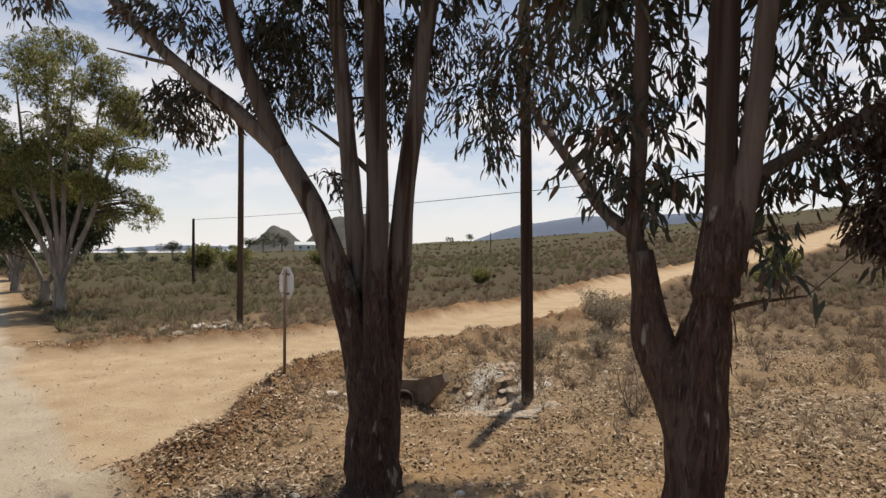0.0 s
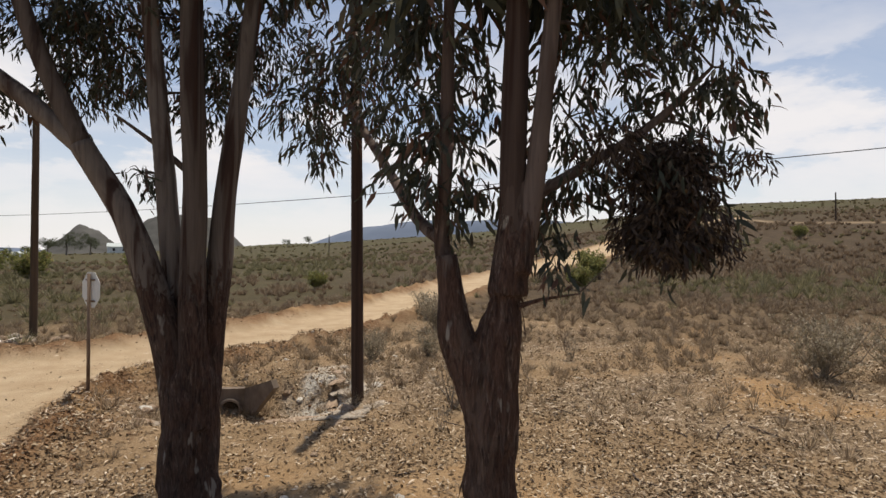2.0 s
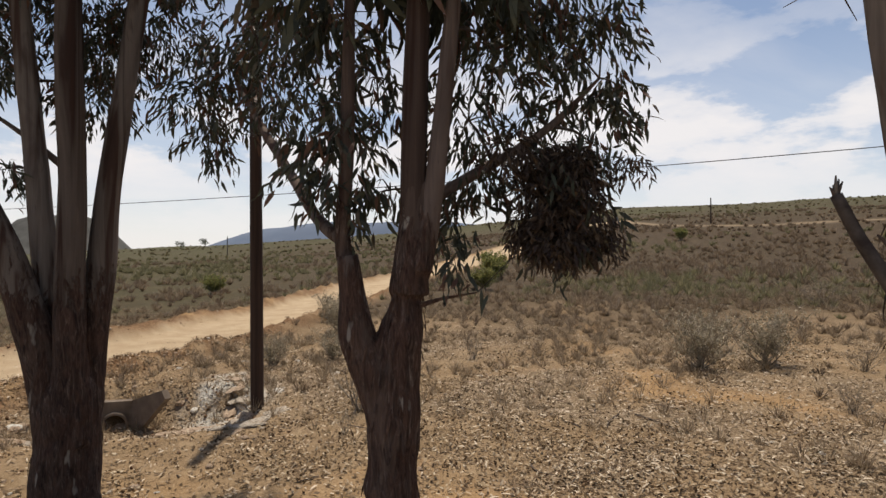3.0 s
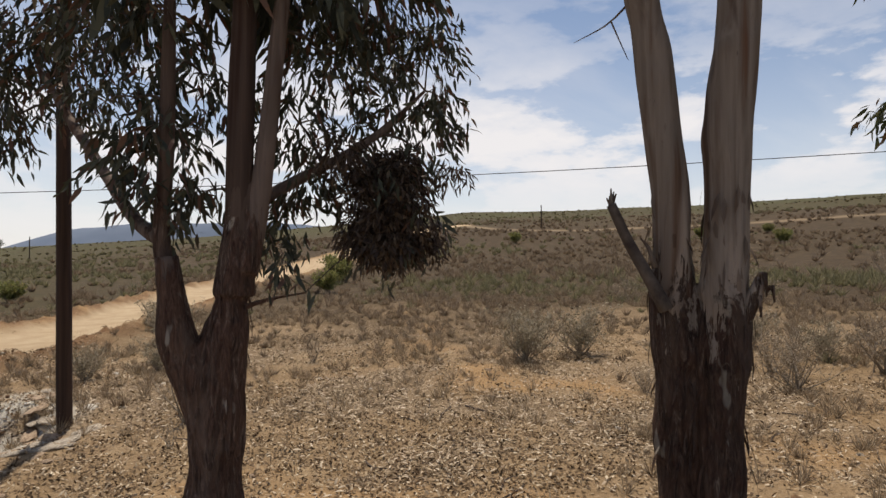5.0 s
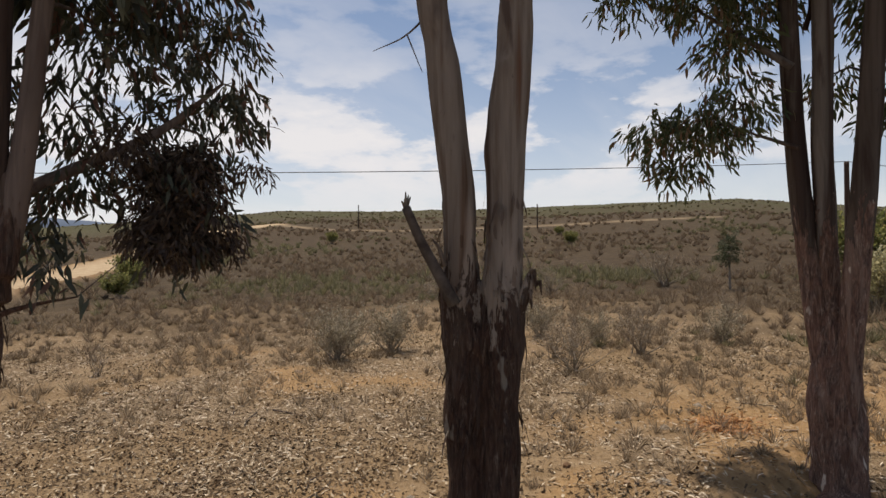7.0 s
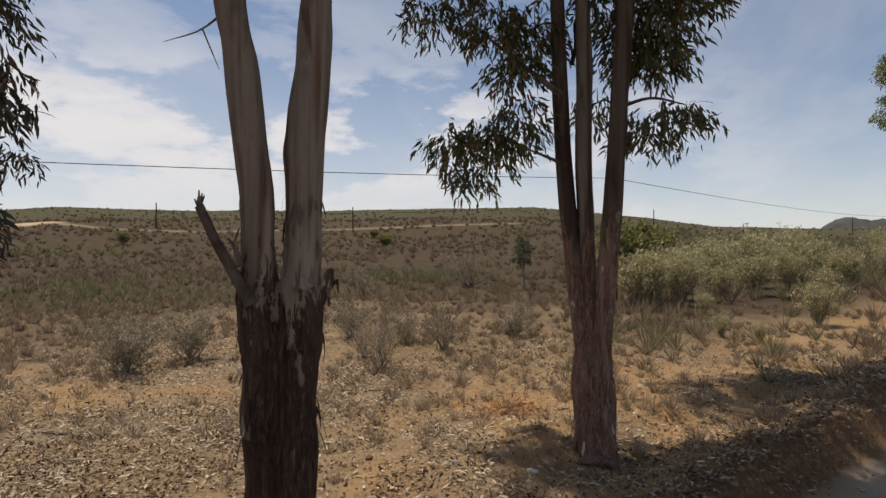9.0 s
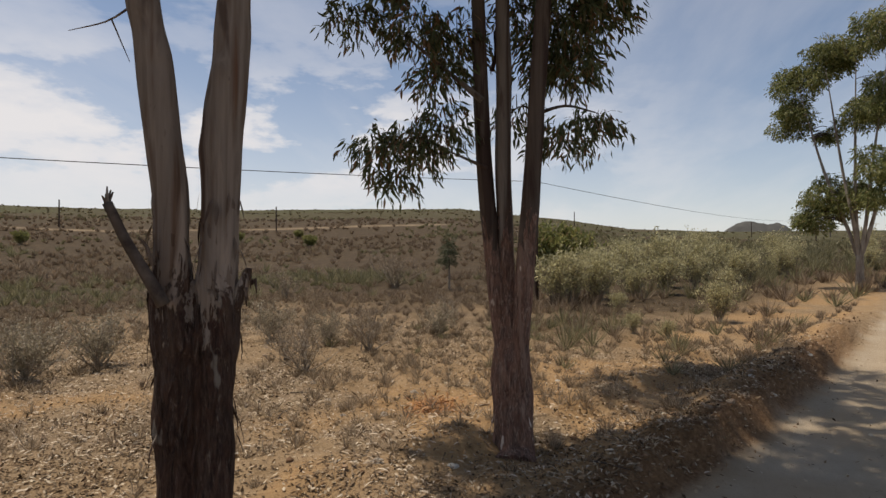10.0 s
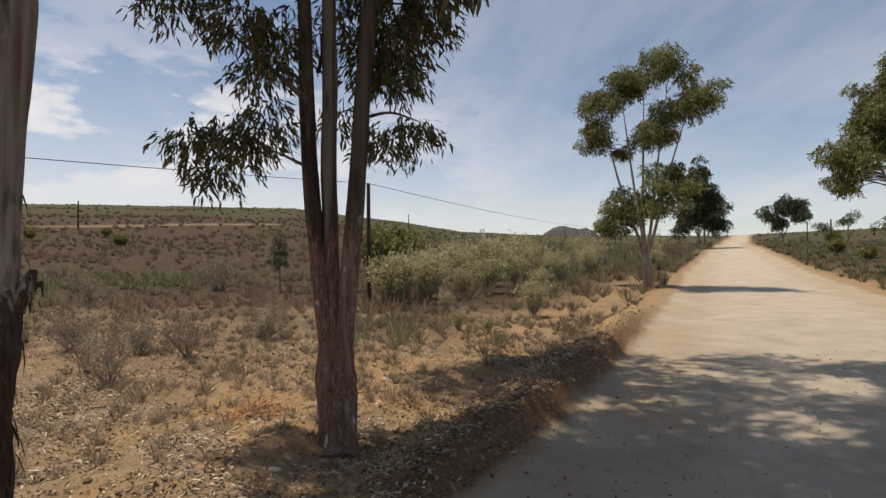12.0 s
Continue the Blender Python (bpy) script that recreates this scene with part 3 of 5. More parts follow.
def four_stemmed_gum():
    g = Gum((-0.85, 6.02, 0.0), "gum tree with dark rough trunk and four spreading stems", M_BARK, 3)
    g.trunk([(-0.85, 6.02, -0.1), (-0.86, 6.05, 0.09), (-0.87, 6.05, 0.73), (-0.86, 6.05, 1.26), (-0.85, 6.05, 1.55), (-0.85, 6.05, 1.90)], [0.42, 0.30, 0.27, 0.265, 0.20, 0.10])
    g.limb([(-0.95, 6.00, 0.75), (-1.04, 6.00, 1.50), (-1.20, 5.99, 2.14), (-1.43, 5.99, 2.81), (-1.82, 5.99, 3.50)], [0.14, 0.165, 0.14, 0.12, 0.105])
    g.limb([(-1.82, 5.99, 3.50), (-2.15, 5.98, 4.29), (-2.35, 5.98, 4.92), (-2.56, 5.98, 5.97)], [0.10, 0.085, 0.075, 0.05])
    g.limb([(-1.77, 5.99, 3.42), (-2.26, 5.99, 3.88), (-2.90, 5.98, 4.40), (-3.51, 5.98, 5.01), (-4.01, 5.97, 5.68)], [0.09, 0.08, 0.065, 0.055, 0.03])
    g.limb([(-0.92, 6.20, 0.69), (-1.04, 6.19, 2.13), (-1.12, 6.19, 3.15), (-1.23, 6.19, 4.35), (-1.32, 6.19, 5.37), (-1.50, 6.18, 7.11)], [0.13, 0.11, 0.10, 0.09, 0.08, 0.04])
    g.limb([(-0.82, 5.90, 0.78), (-0.83, 5.90, 2.15), (-0.81, 5.89, 3.12), (-0.84, 5.89, 4.26), (-0.85, 5.89, 5.23), (-0.83, 5.88, 7.05)], [0.13, 0.125, 0.115, 0.11, 0.10, 0.05])
    g.limb([(-0.77, 6.10, 0.72), (-0.63, 6.10, 2.14), (-0.54, 6.09, 3.14), (-0.40, 6.09, 4.20), (-0.27, 6.09, 5.21), (-0.06, 6.09, 6.86)], [0.14, 0.13, 0.105, 0.095, 0.085, 0.04])
    g.limb([(-0.93, 6.24, 3.31), (-1.20, 6.24, 3.55), (-1.60, 6.24, 3.85)], [0.035, 0.025, 0.012], 8, name="branch")
    g.limb([(-2.95, 6.03, 4.39), (-3.28, 6.03, 4.47), (-3.63, 6.03, 4.56)], [0.025, 0.015, 0.006], 8, name="branch")
    for at, r in [((-2.81, 6.03, 4.83), 0.36), ((-3.28, 6.03, 5.03), 0.26), ((-4.30, 5.82, 5.11), 0.3), ((-2.85, 6.33, 4.08), 0.42), ((-3.03, 6.13, 3.97), 0.3), ((-2.27, 6.53, 4.90), 0.5), ((-1.85, 6.63, 4.68), 0.5)]:
        g.clump(at, r)
    for at, r in [((-2.05, 6.64, 4.23), 0.4), ((-1.68, 6.43, 5.05), 0.55), ((-1.51, 6.54, 4.33), 0.35), ((-1.41, 6.24, 3.25), 0.16), ((-0.78, 6.84, 4.88), 0.5), ((-0.76, 6.64, 4.10), 0.36), ((-0.57, 6.64, 4.55), 0.4)]:
        g.clump(at, r)
    for at, r in [((-0.12, 6.44, 4.86), 0.45), ((-2.18, 6.23, 6.54), 0.9), ((-1.10, 5.93, 5.94), 1.0), ((-0.06, 6.34, 6.06), 1.0), ((-1.15, 6.23, 7.45), 1.2), ((-0.19, 6.63, 8.03), 1.1), ((-2.72, 6.23, 6.96), 1.1)]:
        g.clump(at, r)
    # Unseen clumps out of view, added to shade the ground at the foot.
    for at, r in [((0.3, 8.0, 8.0), 0.9), ((-0.7, 7.7, 8.8), 1.0), ((1.3, 8.1, 9.0), 0.9)]:
        g.clump(at, r)
    g.peel(90, 0.5, 1.9)
    g.crown(4300, 0.115, M_LEAF)


def forked_gum():
    g = Gum((1.24, 3.36, 0.0), "forked gum tree with dark bark and hanging leaves", M_BARK_DARK, 11)
    g.trunk([(1.24, 3.36, -0.1), (1.31, 3.38, 0.65), (1.30, 3.38, 1.09), (1.31, 3.37, 1.49), (1.35, 3.35, 1.93), (1.39, 3.33, 2.30)], [0.23, 0.178, 0.158, 0.162, 0.15, 0.085])
    g.limb([(1.40, 3.33, 2.22), (1.43, 3.32, 2.66), (1.43, 3.31, 3.21), (1.45, 3.30, 3.90), (1.48, 3.28, 4.67), (1.51, 3.26, 5.66)], [0.12, 0.095, 0.085, 0.08, 0.07, 0.04])
    g.limb([(1.44, 3.26, 2.37), (1.51, 3.23, 2.73), (1.57, 3.20, 3.27), (1.63, 3.18, 3.89), (1.71, 3.14, 4.64)], [0.08, 0.065, 0.06, 0.055, 0.04])
    g.limb([(1.29, 3.38, 1.34), (1.17, 3.42, 1.71), (1.09, 3.45, 1.97), (1.06, 3.46, 2.22), (1.03, 3.47, 2.47)], [0.11, 0.125, 0.12, 0.085, 0.07], name="stub")
    g.limb([(1.07, 3.56, 2.29), (1.03, 3.58, 2.59), (1.05, 3.56, 3.12), (1.06, 3.55, 3.72), (1.07, 3.54, 4.47)], [0.06, 0.055, 0.05, 0.045, 0.03])
    g.limb([(1.03, 3.57, 2.57), (0.95, 3.98, 2.74), (0.85, 4.44, 3.10), (0.72, 5.02, 3.55), (0.54, 5.51, 4.08)], [0.05, 0.045, 0.04, 0.035, 0.02])
    g.limb([(1.74, 3.68, 2.89), (2.05, 3.56, 3.09), (2.31, 3.46, 3.25), (2.58, 3.36, 3.46), (2.89, 3.24, 3.79)], [0.05, 0.04, 0.034, 0.028, 0.012], 8, name="branch")
    g.limb([(1.40, 3.28, 2.13), (1.58, 3.22, 2.19), (1.80, 3.14, 2.23)], [0.022, 0.012, 0.005], 8, name="branch")
    for at, r in [((0.16, 5.76, 3.95), 0.34), ((0.47, 5.64, 4.28), 0.40), ((0.36, 5.58, 3.60), 0.26), ((0.75, 5.32, 4.53), 0.5), ((0.82, 5.08, 3.85), 0.3)]:
        g.clump(at, r)
    for at, r in [((0.89, 3.78, 3.49), 0.26), ((0.86, 3.90, 3.08), 0.20), ((1.04, 3.62, 3.24), 0.26), ((1.05, 3.62, 2.86), 0.22), ((0.93, 3.97, 4.07), 0.4), ((1.36, 3.82, 2.93), 0.2), ((1.42, 3.90, 3.74), 0.3)]:
        g.clump(at, r)
    for at, r in [((2.16, 3.51, 3.95), 0.36), ((2.60, 3.45, 4.12), 0.40), ((2.99, 3.30, 4.20), 0.30), ((3.11, 3.26, 3.74), 0.2), ((2.88, 3.35, 3.61), 0.28), ((2.50, 3.60, 3.55), 0.22), ((2.89, 3.24, 3.26), 0.17)]:
        g.clump(at, r)
    for at, r in [((2.52, 3.28, 3.04), 0.26), ((2.64, 3.24, 2.76), 0.25), ((2.58, 3.26, 2.56), 0.18)]:
        g.clump(at, r, share=0.8)
    for at, r in [((2.09, 3.65, 3.11), 0.25), ((1.98, 3.70, 2.81), 0.22), ((1.78, 3.67, 2.60), 0.14), ((2.02, 3.78, 3.55), 0.3)]:
        g.clump(at, r)
    for at, r in [((1.67, 3.18, 2.39), 0.10), ((1.10, 3.69, 4.70), 0.8), ((2.06, 3.43, 4.76), 0.8), ((2.50, 3.38, 4.57), 0.5), ((1.57, 3.50, 5.87), 1.0), ((0.88, 4.62, 5.75), 0.8)]:
        g.clump(at, r)
    g.peel(110, 0.7, 2.3)
    g.crown(3400, 0.125, M_LEAF)
    heart, lumps_of = g.here((2.58, 3.26, 2.55)), []
    for _ in range(54):
        h = g.rng.uniform(0.0, 0.68)
        w = 0.15 + 0.15 * math.sin(4.2 * h)
        lumps_of.append((*(heart + Vector((g.rng.normal() * w * 0.75 - 0.12 * h, g.rng.normal() * 0.12, h))), g.rng.uniform(0.06, 0.14), 1.0, 1.0))
    brown = foliage(g.rng, lumps_of, 20000, 0.075, 0.6)
    tagged(put("dead_clump", blade_mesh("dead_clump", brown, M_LEAF_BROWN), g.ob, "dense hanging clump of dead brown leaves"), kind="stuff")


def two_stemmed_gum():
    # Points and radii are drawn in towards the camera eye to fit its view.
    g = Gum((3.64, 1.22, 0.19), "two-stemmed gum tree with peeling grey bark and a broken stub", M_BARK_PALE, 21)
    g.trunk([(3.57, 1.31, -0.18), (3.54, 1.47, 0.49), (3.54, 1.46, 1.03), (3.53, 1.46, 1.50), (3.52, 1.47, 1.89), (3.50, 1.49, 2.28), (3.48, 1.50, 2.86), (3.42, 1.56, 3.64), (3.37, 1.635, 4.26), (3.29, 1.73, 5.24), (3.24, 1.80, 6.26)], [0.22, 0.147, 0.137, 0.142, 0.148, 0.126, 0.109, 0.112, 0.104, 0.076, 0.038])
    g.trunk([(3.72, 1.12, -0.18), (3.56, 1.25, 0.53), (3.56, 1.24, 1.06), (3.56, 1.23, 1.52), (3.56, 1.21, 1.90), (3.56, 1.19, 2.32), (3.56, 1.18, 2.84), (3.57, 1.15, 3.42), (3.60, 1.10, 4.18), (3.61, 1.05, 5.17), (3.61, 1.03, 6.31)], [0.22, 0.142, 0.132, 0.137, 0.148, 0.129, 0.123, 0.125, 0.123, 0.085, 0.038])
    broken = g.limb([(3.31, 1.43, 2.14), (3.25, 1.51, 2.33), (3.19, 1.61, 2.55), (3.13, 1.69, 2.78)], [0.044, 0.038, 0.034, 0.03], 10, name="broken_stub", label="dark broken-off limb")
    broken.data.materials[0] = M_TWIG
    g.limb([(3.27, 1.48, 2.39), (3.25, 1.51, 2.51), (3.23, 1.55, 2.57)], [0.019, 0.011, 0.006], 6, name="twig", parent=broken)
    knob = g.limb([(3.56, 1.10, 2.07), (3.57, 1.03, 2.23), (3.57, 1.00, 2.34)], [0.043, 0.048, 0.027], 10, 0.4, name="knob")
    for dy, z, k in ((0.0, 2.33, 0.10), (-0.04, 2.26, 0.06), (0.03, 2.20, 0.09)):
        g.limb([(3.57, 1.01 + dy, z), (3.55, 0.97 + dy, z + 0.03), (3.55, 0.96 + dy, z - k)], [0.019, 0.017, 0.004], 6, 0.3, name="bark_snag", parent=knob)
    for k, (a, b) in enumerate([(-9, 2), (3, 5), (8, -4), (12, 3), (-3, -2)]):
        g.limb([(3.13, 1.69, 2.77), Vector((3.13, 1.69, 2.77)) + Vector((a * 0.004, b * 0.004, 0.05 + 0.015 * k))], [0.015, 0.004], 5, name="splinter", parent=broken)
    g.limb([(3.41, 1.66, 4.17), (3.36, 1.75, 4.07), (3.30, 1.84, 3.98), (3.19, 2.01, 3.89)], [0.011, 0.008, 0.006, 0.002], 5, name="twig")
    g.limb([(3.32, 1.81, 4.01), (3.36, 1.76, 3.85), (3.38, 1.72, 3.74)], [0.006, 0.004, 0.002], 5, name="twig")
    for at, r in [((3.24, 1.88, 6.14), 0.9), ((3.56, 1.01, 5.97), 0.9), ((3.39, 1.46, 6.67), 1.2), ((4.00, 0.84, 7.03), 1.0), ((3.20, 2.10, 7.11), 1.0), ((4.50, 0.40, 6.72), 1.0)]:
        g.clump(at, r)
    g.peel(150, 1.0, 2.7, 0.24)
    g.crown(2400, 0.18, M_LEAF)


def three_stemmed_gum():
    g = Gum((6.72, -0.77, 0.05), "three-stemmed gum tree with furrowed bark and hanging sprays", M_BARK_GREY, 31)
    g.trunk([(6.72, -0.77, -0.1), (6.94, -0.77, 0.06), (6.93, -0.76, 0.76), (6.92, -0.75, 1.45), (6.91, -0.74, 2.00)], [0.33, 0.25, 0.225, 0.205, 0.06])
    g.limb([(6.93, -0.72, 0.83), (6.93, -0.59, 1.87), (6.93, -0.46, 3.32), (6.92, -0.41, 4.36), (6.90, -0.38, 5.61), (6.88, -0.27, 7.41)], [0.10, 0.105, 0.10, 0.095, 0.085, 0.04])
    g.limb([(6.98, -0.76, 0.88), (6.96, -0.71, 2.14), (6.94, -0.67, 3.53), (6.92, -0.69, 4.58), (6.90, -0.68, 5.63), (6.86, -0.71, 7.72)], [0.10, 0.10, 0.10, 0.095, 0.09, 0.04])
    g.limb([(6.82, -0.82, 0.85), (6.78, -0.89, 1.87), (6.74, -1.01, 3.30), (6.71, -1.07, 4.19), (6.68, -1.16, 5.35), (6.61, -1.35, 7.33)], [0.10, 0.11, 0.11, 0.10, 0.095, 0.04])
    g.limb([(6.81, -0.43, 4.33), (6.86, -0.13, 4.61), (6.90, 0.21, 4.92), (6.97, 0.68, 5.36)], [0.04, 0.03, 0.022, 0.01], 8, name="branch")
    g.limb([(6.82, -0.48, 3.51), (6.85, -0.26, 3.62), (6.88, -0.06, 3.72)], [0.025, 0.018, 0.01], 8, name="branch")
    g.limb([(7.12, -1.08, 4.22), (7.06, -1.44, 4.29), (7.00, -1.79, 4.18)], [0.025, 0.018, 0.008], 8, name="branch")
    g.limb([(6.99, -0.54, 4.74), (6.98, -0.59, 4.95), (6.98, -0.58, 5.23)], [0.03, 0.02, 0.015], 8, name="branch")
    for at, r in [((6.83, 0.90, 3.86), 0.32), ((6.86, 0.43, 3.84), 0.40), ((6.90, 0.07, 4.10), 0.36), ((6.80, 0.67, 3.42), 0.2), ((6.90, 0.14, 4.68), 0.32), ((6.93, 0.41, 5.36), 0.4), ((7.06, -0.04, 5.23), 0.45)]:
        g.clump(at, r)
    for at, r in [((6.85, 1.22, 5.48), 0.3), ((7.13, -1.52, 5.34), 0.5), ((6.95, -1.94, 5.51), 0.35), ((7.25, -1.45, 4.78), 0.35), ((7.01, -1.65, 4.87), 0.3), ((7.38, -1.24, 5.12), 0.4)]:
        g.clump(at, r)
    for at, r in [((6.95, -1.53, 3.98), 0.32), ((6.90, -1.82, 4.08), 0.2), ((7.20, -1.23, 3.95), 0.2), ((7.67, -0.79, 4.42), 0.25), ((7.52, -0.94, 5.69), 0.4), ((6.91, 0.40, 6.52), 0.9), ((6.88, -1.65, 6.54), 1.1)]:
        g.clump(at, r)
    for at, r in [((6.94, -0.53, 7.47), 1.2), ((6.38, -1.48, 7.65), 1.2), ((7.22, 0.04, 8.48), 1.1), ((6.65, -0.96, 8.76), 1.2)]:
        g.clump(at, r)
    # Unseen high clumps, added above the view to cast shade on the road.
    for k in range(36):
        u, n = g.rng.uniform(3.4, 13.6), g.rng.uniform(-0.8, 6.8)
        g.clump((u * CU + n * SU, -u * SU + n * CU, g.rng.uniform(9.3, 12.5)), g.rng.uniform(1.1, 1.7))
    g.peel(110, 0.4, 2.2)
    g.crown(4300, 0.135, M_LEAF_FRESH)


def far_gum(x, y, tall, spread, seed, label, clumps, material=None, leaves=5000, leaf=0.30, stems=3, girth=0.22, pads=1.0):
    """A gum seen from further off. Clumps: offset sideways across the camera's view, height share, radius share."""
    foot = stand(x, y, 0.02)
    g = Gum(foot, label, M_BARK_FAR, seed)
    g.grow = False
    f = Vector(foot)
    right = Vector((f.y, -f.x, 0)).normalized()
    deep = Vector((f.x, f.y, 0)).normalized()
    fork = f + Vector((0, 0, tall * 0.13))
    g.trunk([f - Vector((0, 0, 0.2)), f + Vector((0, 0, tall * 0.06)), fork], [girth * 1.4, girth, girth * 0.85], 14)
    ends = []
    for k in range(stems):
        s = (k / max(1, stems - 1) - 0.5) * 2
        top = f + right * s * spread * 0.33 + deep * g.rng.uniform(-0.5, 0.5) + Vector((0, 0, tall * (0.86 - 0.1 * abs(s))))
        mid = fork.lerp(top, 0.5) + right * s * spread * 0.03 + Vector(g.rng.normal(size=3)) * tall * 0.012
        g.limb([fork - Vector((0, 0, 0.3)), fork.lerp(mid, 0.4) + Vector(g.rng.normal(size=3)) * 0.1, mid, top], [girth * 0.55, girth * 0.48, girth * 0.36, girth * 0.1], 8)
    for dx, h, r in clumps:
        c = f + right * dx * spread + deep * g.rng.uniform(-0.25, 0.25) * spread + Vector((0, 0, h * tall))
        for _ in range(10):
            o = Vector(g.rng.normal(size=3))
            o = o.normalized() * r * tall * g.rng.uniform(0.2, 1.3)
            g.clump(c + Vector((o.x * 0.85, o.y * 0.85, o.z * pads)), r * tall * g.rng.uniform(0.26, 0.6), 0.25 + 0.7 * pads, 0.021)
    g.crown(leaves, leaf, material or M_LEAF_FAR, 0.5, True)


# ---- the ground: one sheet to the horizon ----


def ground():
    fine = np.radians(np.arange(-64, 144, 0.5))
    coarse = np.radians(np.arange(144, 296, 2.0))
    ang = np.concatenate([fine, coarse])
    rings = [0.25]
    while rings[-1] < 4800:
        rings.append(rings[-1] * (1.019 if rings[-1] < 120 else 1.08))
    rings = np.array(rings)
    A, R = np.meshgrid(ang, rings)
    X, Y = (R * np.cos(A)).ravel(), (R * np.sin(A)).ravel()
    Z = height(X, Y)
    n, m = len(ang), len(rings)
    verts = np.stack([X, Y, Z], 1)
    i = np.arange(m - 1)[:, None] * n
    k = np.arange(n)[None, :]
    k2 = (k + 1) % n
    quads = np.stack([i + k, i + n + k, i + n + k2, i + k2], -1).reshape(-1, 4)
    faces = quads.tolist() + [tuple(range(n))]
    me = mesh_of("ground", verts.tolist(), faces, M_GROUND)
    main, side = verge(X, Y)
    r = np.hypot(X, Y)
    wob = 0.5 * (lumps(X, Y, 0.9, 11) - 0.5) + 0.25 * (lumps(X, Y, 0.25, 12) - 0.5)
    off = np.minimum(main, side)
    zone = np.ones((len(X), 4))
    zone[:, 0] = 1 - ease(-0.35, 0.05, main + wob * 0.6)
    track = line_distance(X, Y, TRACK)
    zone[:, 1] = np.maximum(1 - ease(-0.25, 0.3, side + wob), 0.45 * (1 - ease(0.6, 2.0, track + wob)))
    shoulder = 0.6 * bump(main, -0.9, 1.0) * ease(0.2, 0.7, lumps(X, Y, 1.4, 19) + 0.2) * ease(0, 5, along(X, Y)[0])
    zone[:, 0] *= 1 - shoulder
    zone[:, 1] = np.maximum(zone[:, 1], shoulder * (main < 0.0))
    patch = lumps(X, Y, 2.6, 13) * 0.6 + lumps(X, Y, 0.8, 14) * 0.4
    zone[:, 2] = ease(0.36, 0.6, patch) * (1 - ease(9, 22, r)) * ease(0.0, 0.8, off)
    cover = np.ones((len(X), 4))
    strip = bump(main, 0.9, 0.9) * ease(-3, 2, along(X, Y)[0]) * (1 - 0.6 * ease(12, 22, along(X, Y)[0])) + bump(side, 0.6, 0.6)
    trail = np.maximum(bump(line_distance(X, Y, [(9.5, 11.0), (7.3, 7.0), (9.0, 4.6)]), 0, 0.9), bump(line_distance(X, Y, [(8.0, 1.6), (13.0, -2.6), (22.0, -9.5)]), 0, 1.0))
    cover[:, 0] = np.clip(strip * ease(0.35, 0.65, patch) + 0.8 * trail * ease(0.3, 0.6, lumps(X, Y, 1.2, 15)), 0, 1) * ease(0, 0.3, off)
    cover[:, 1] = np.clip(1.6 * np.exp(-(((X - 0.85) / 0.7) ** 2 + ((Y - 10.9) / 1.5) ** 2) ** 2) * ease(0.12, 0.5, lumps(X, Y, 0.3, 16)), 0, 1)
    bare = bare_soil(X, Y)
    zone[:, 2] *= 1 - bare
    cover[:, 0] = np.maximum(cover[:, 0], 0.85 * bare * ease(0.35, 0.6, lumps(X, Y, 1.1, 18)))
    cover[:, 2] = ease(11, 30, r + 9 * (lumps(X, Y, 3.5, 17) - 0.5) + 4 * (lumps(X, Y, 0.9, 53) - 0.5)) * ease(0.3, 1.6, off)
    bank = np.ones((len(X), 4))
    bank[:, 0] = np.clip(1.15 * bump(side, 0.55, 0.55) * ease(0.15, 0.5, lumps(X, Y, 0.5, 54)) * ease(-0.1, 0.2, off) * (1 - ease(30, 60, r)) + 0.9 * ease(-0.2, 0.05, main) * (1 - ease(0.4, 0.9, main)) * ease(2, 5, along(X, Y)[0]) * (1 - ease(13, 24, along(X, Y)[0])), 0, 1)
    cover[:, 2] *= 1 - 0.85 * (1 - ease(2.5, 7.0, main)) * ease(0, 6, along(X, Y)[0]) * (1 - ease(40, 70, r))
    bank[:, 1] = cover[:, 2] * (0.12 + 0.88 * ease(80, 220, r)) + 0.5 * cover[:, 2] * ease(70, 95, np.degrees(np.arctan2(Y, X))) * (1 - ease(80, 220, r))
    for name, data in (("zone", zone), ("cover", cover), ("bank", bank)):
        a = me.color_attributes.new(name, "FLOAT_COLOR", "POINT")
        a.data.foreach_set("color", data.ravel())
    return tagged(new("ground", me), "dry stony ground with dirt roads and leaf litter", "ground", kind="structure")


ground()


def hill(name, azimuth, far, wide, deep, tall, material, label, seed, flat=2.0):
    """A hill as a rounded height field that faces the camera."""
    a = radians(azimuth)
    c, right, ahead = Vector((math.cos(a), math.sin(a), 0)) * far, Vector((math.sin(a), -math.cos(a), 0)), Vector((math.cos(a), math.sin(a), 0))
    nx, ny = 70, 16
    verts, faces = [], []
    for j in range(ny + 1):
        for i in range(nx + 1):
            s, t = i / nx * 2 - 1, j / ny * 2 - 1
            z = tall * math.exp(-(abs(s * 1.6) ** flat)) * math.exp(-(t * 1.6) ** 2) * (1 + 0.10 * noise.noise(Vector((s * 4 + seed, t * 3, 0))) + 0.04 * noise.noise(Vector((s * 17 + seed, t * 6, 2))))
            verts.append(c + right * s * wide + ahead * t * deep + Vector((0, 0, z - 0.06 * tall - 3)))
    for j in range(ny):
        for i in range(nx):
            o = j * (nx + 1) + i
            faces.append((o, o + 1, o + nx + 2, o + nx + 1))
    return tagged(new(name, mesh_of(name, verts, faces, material)), label, "hill", kind="structure")


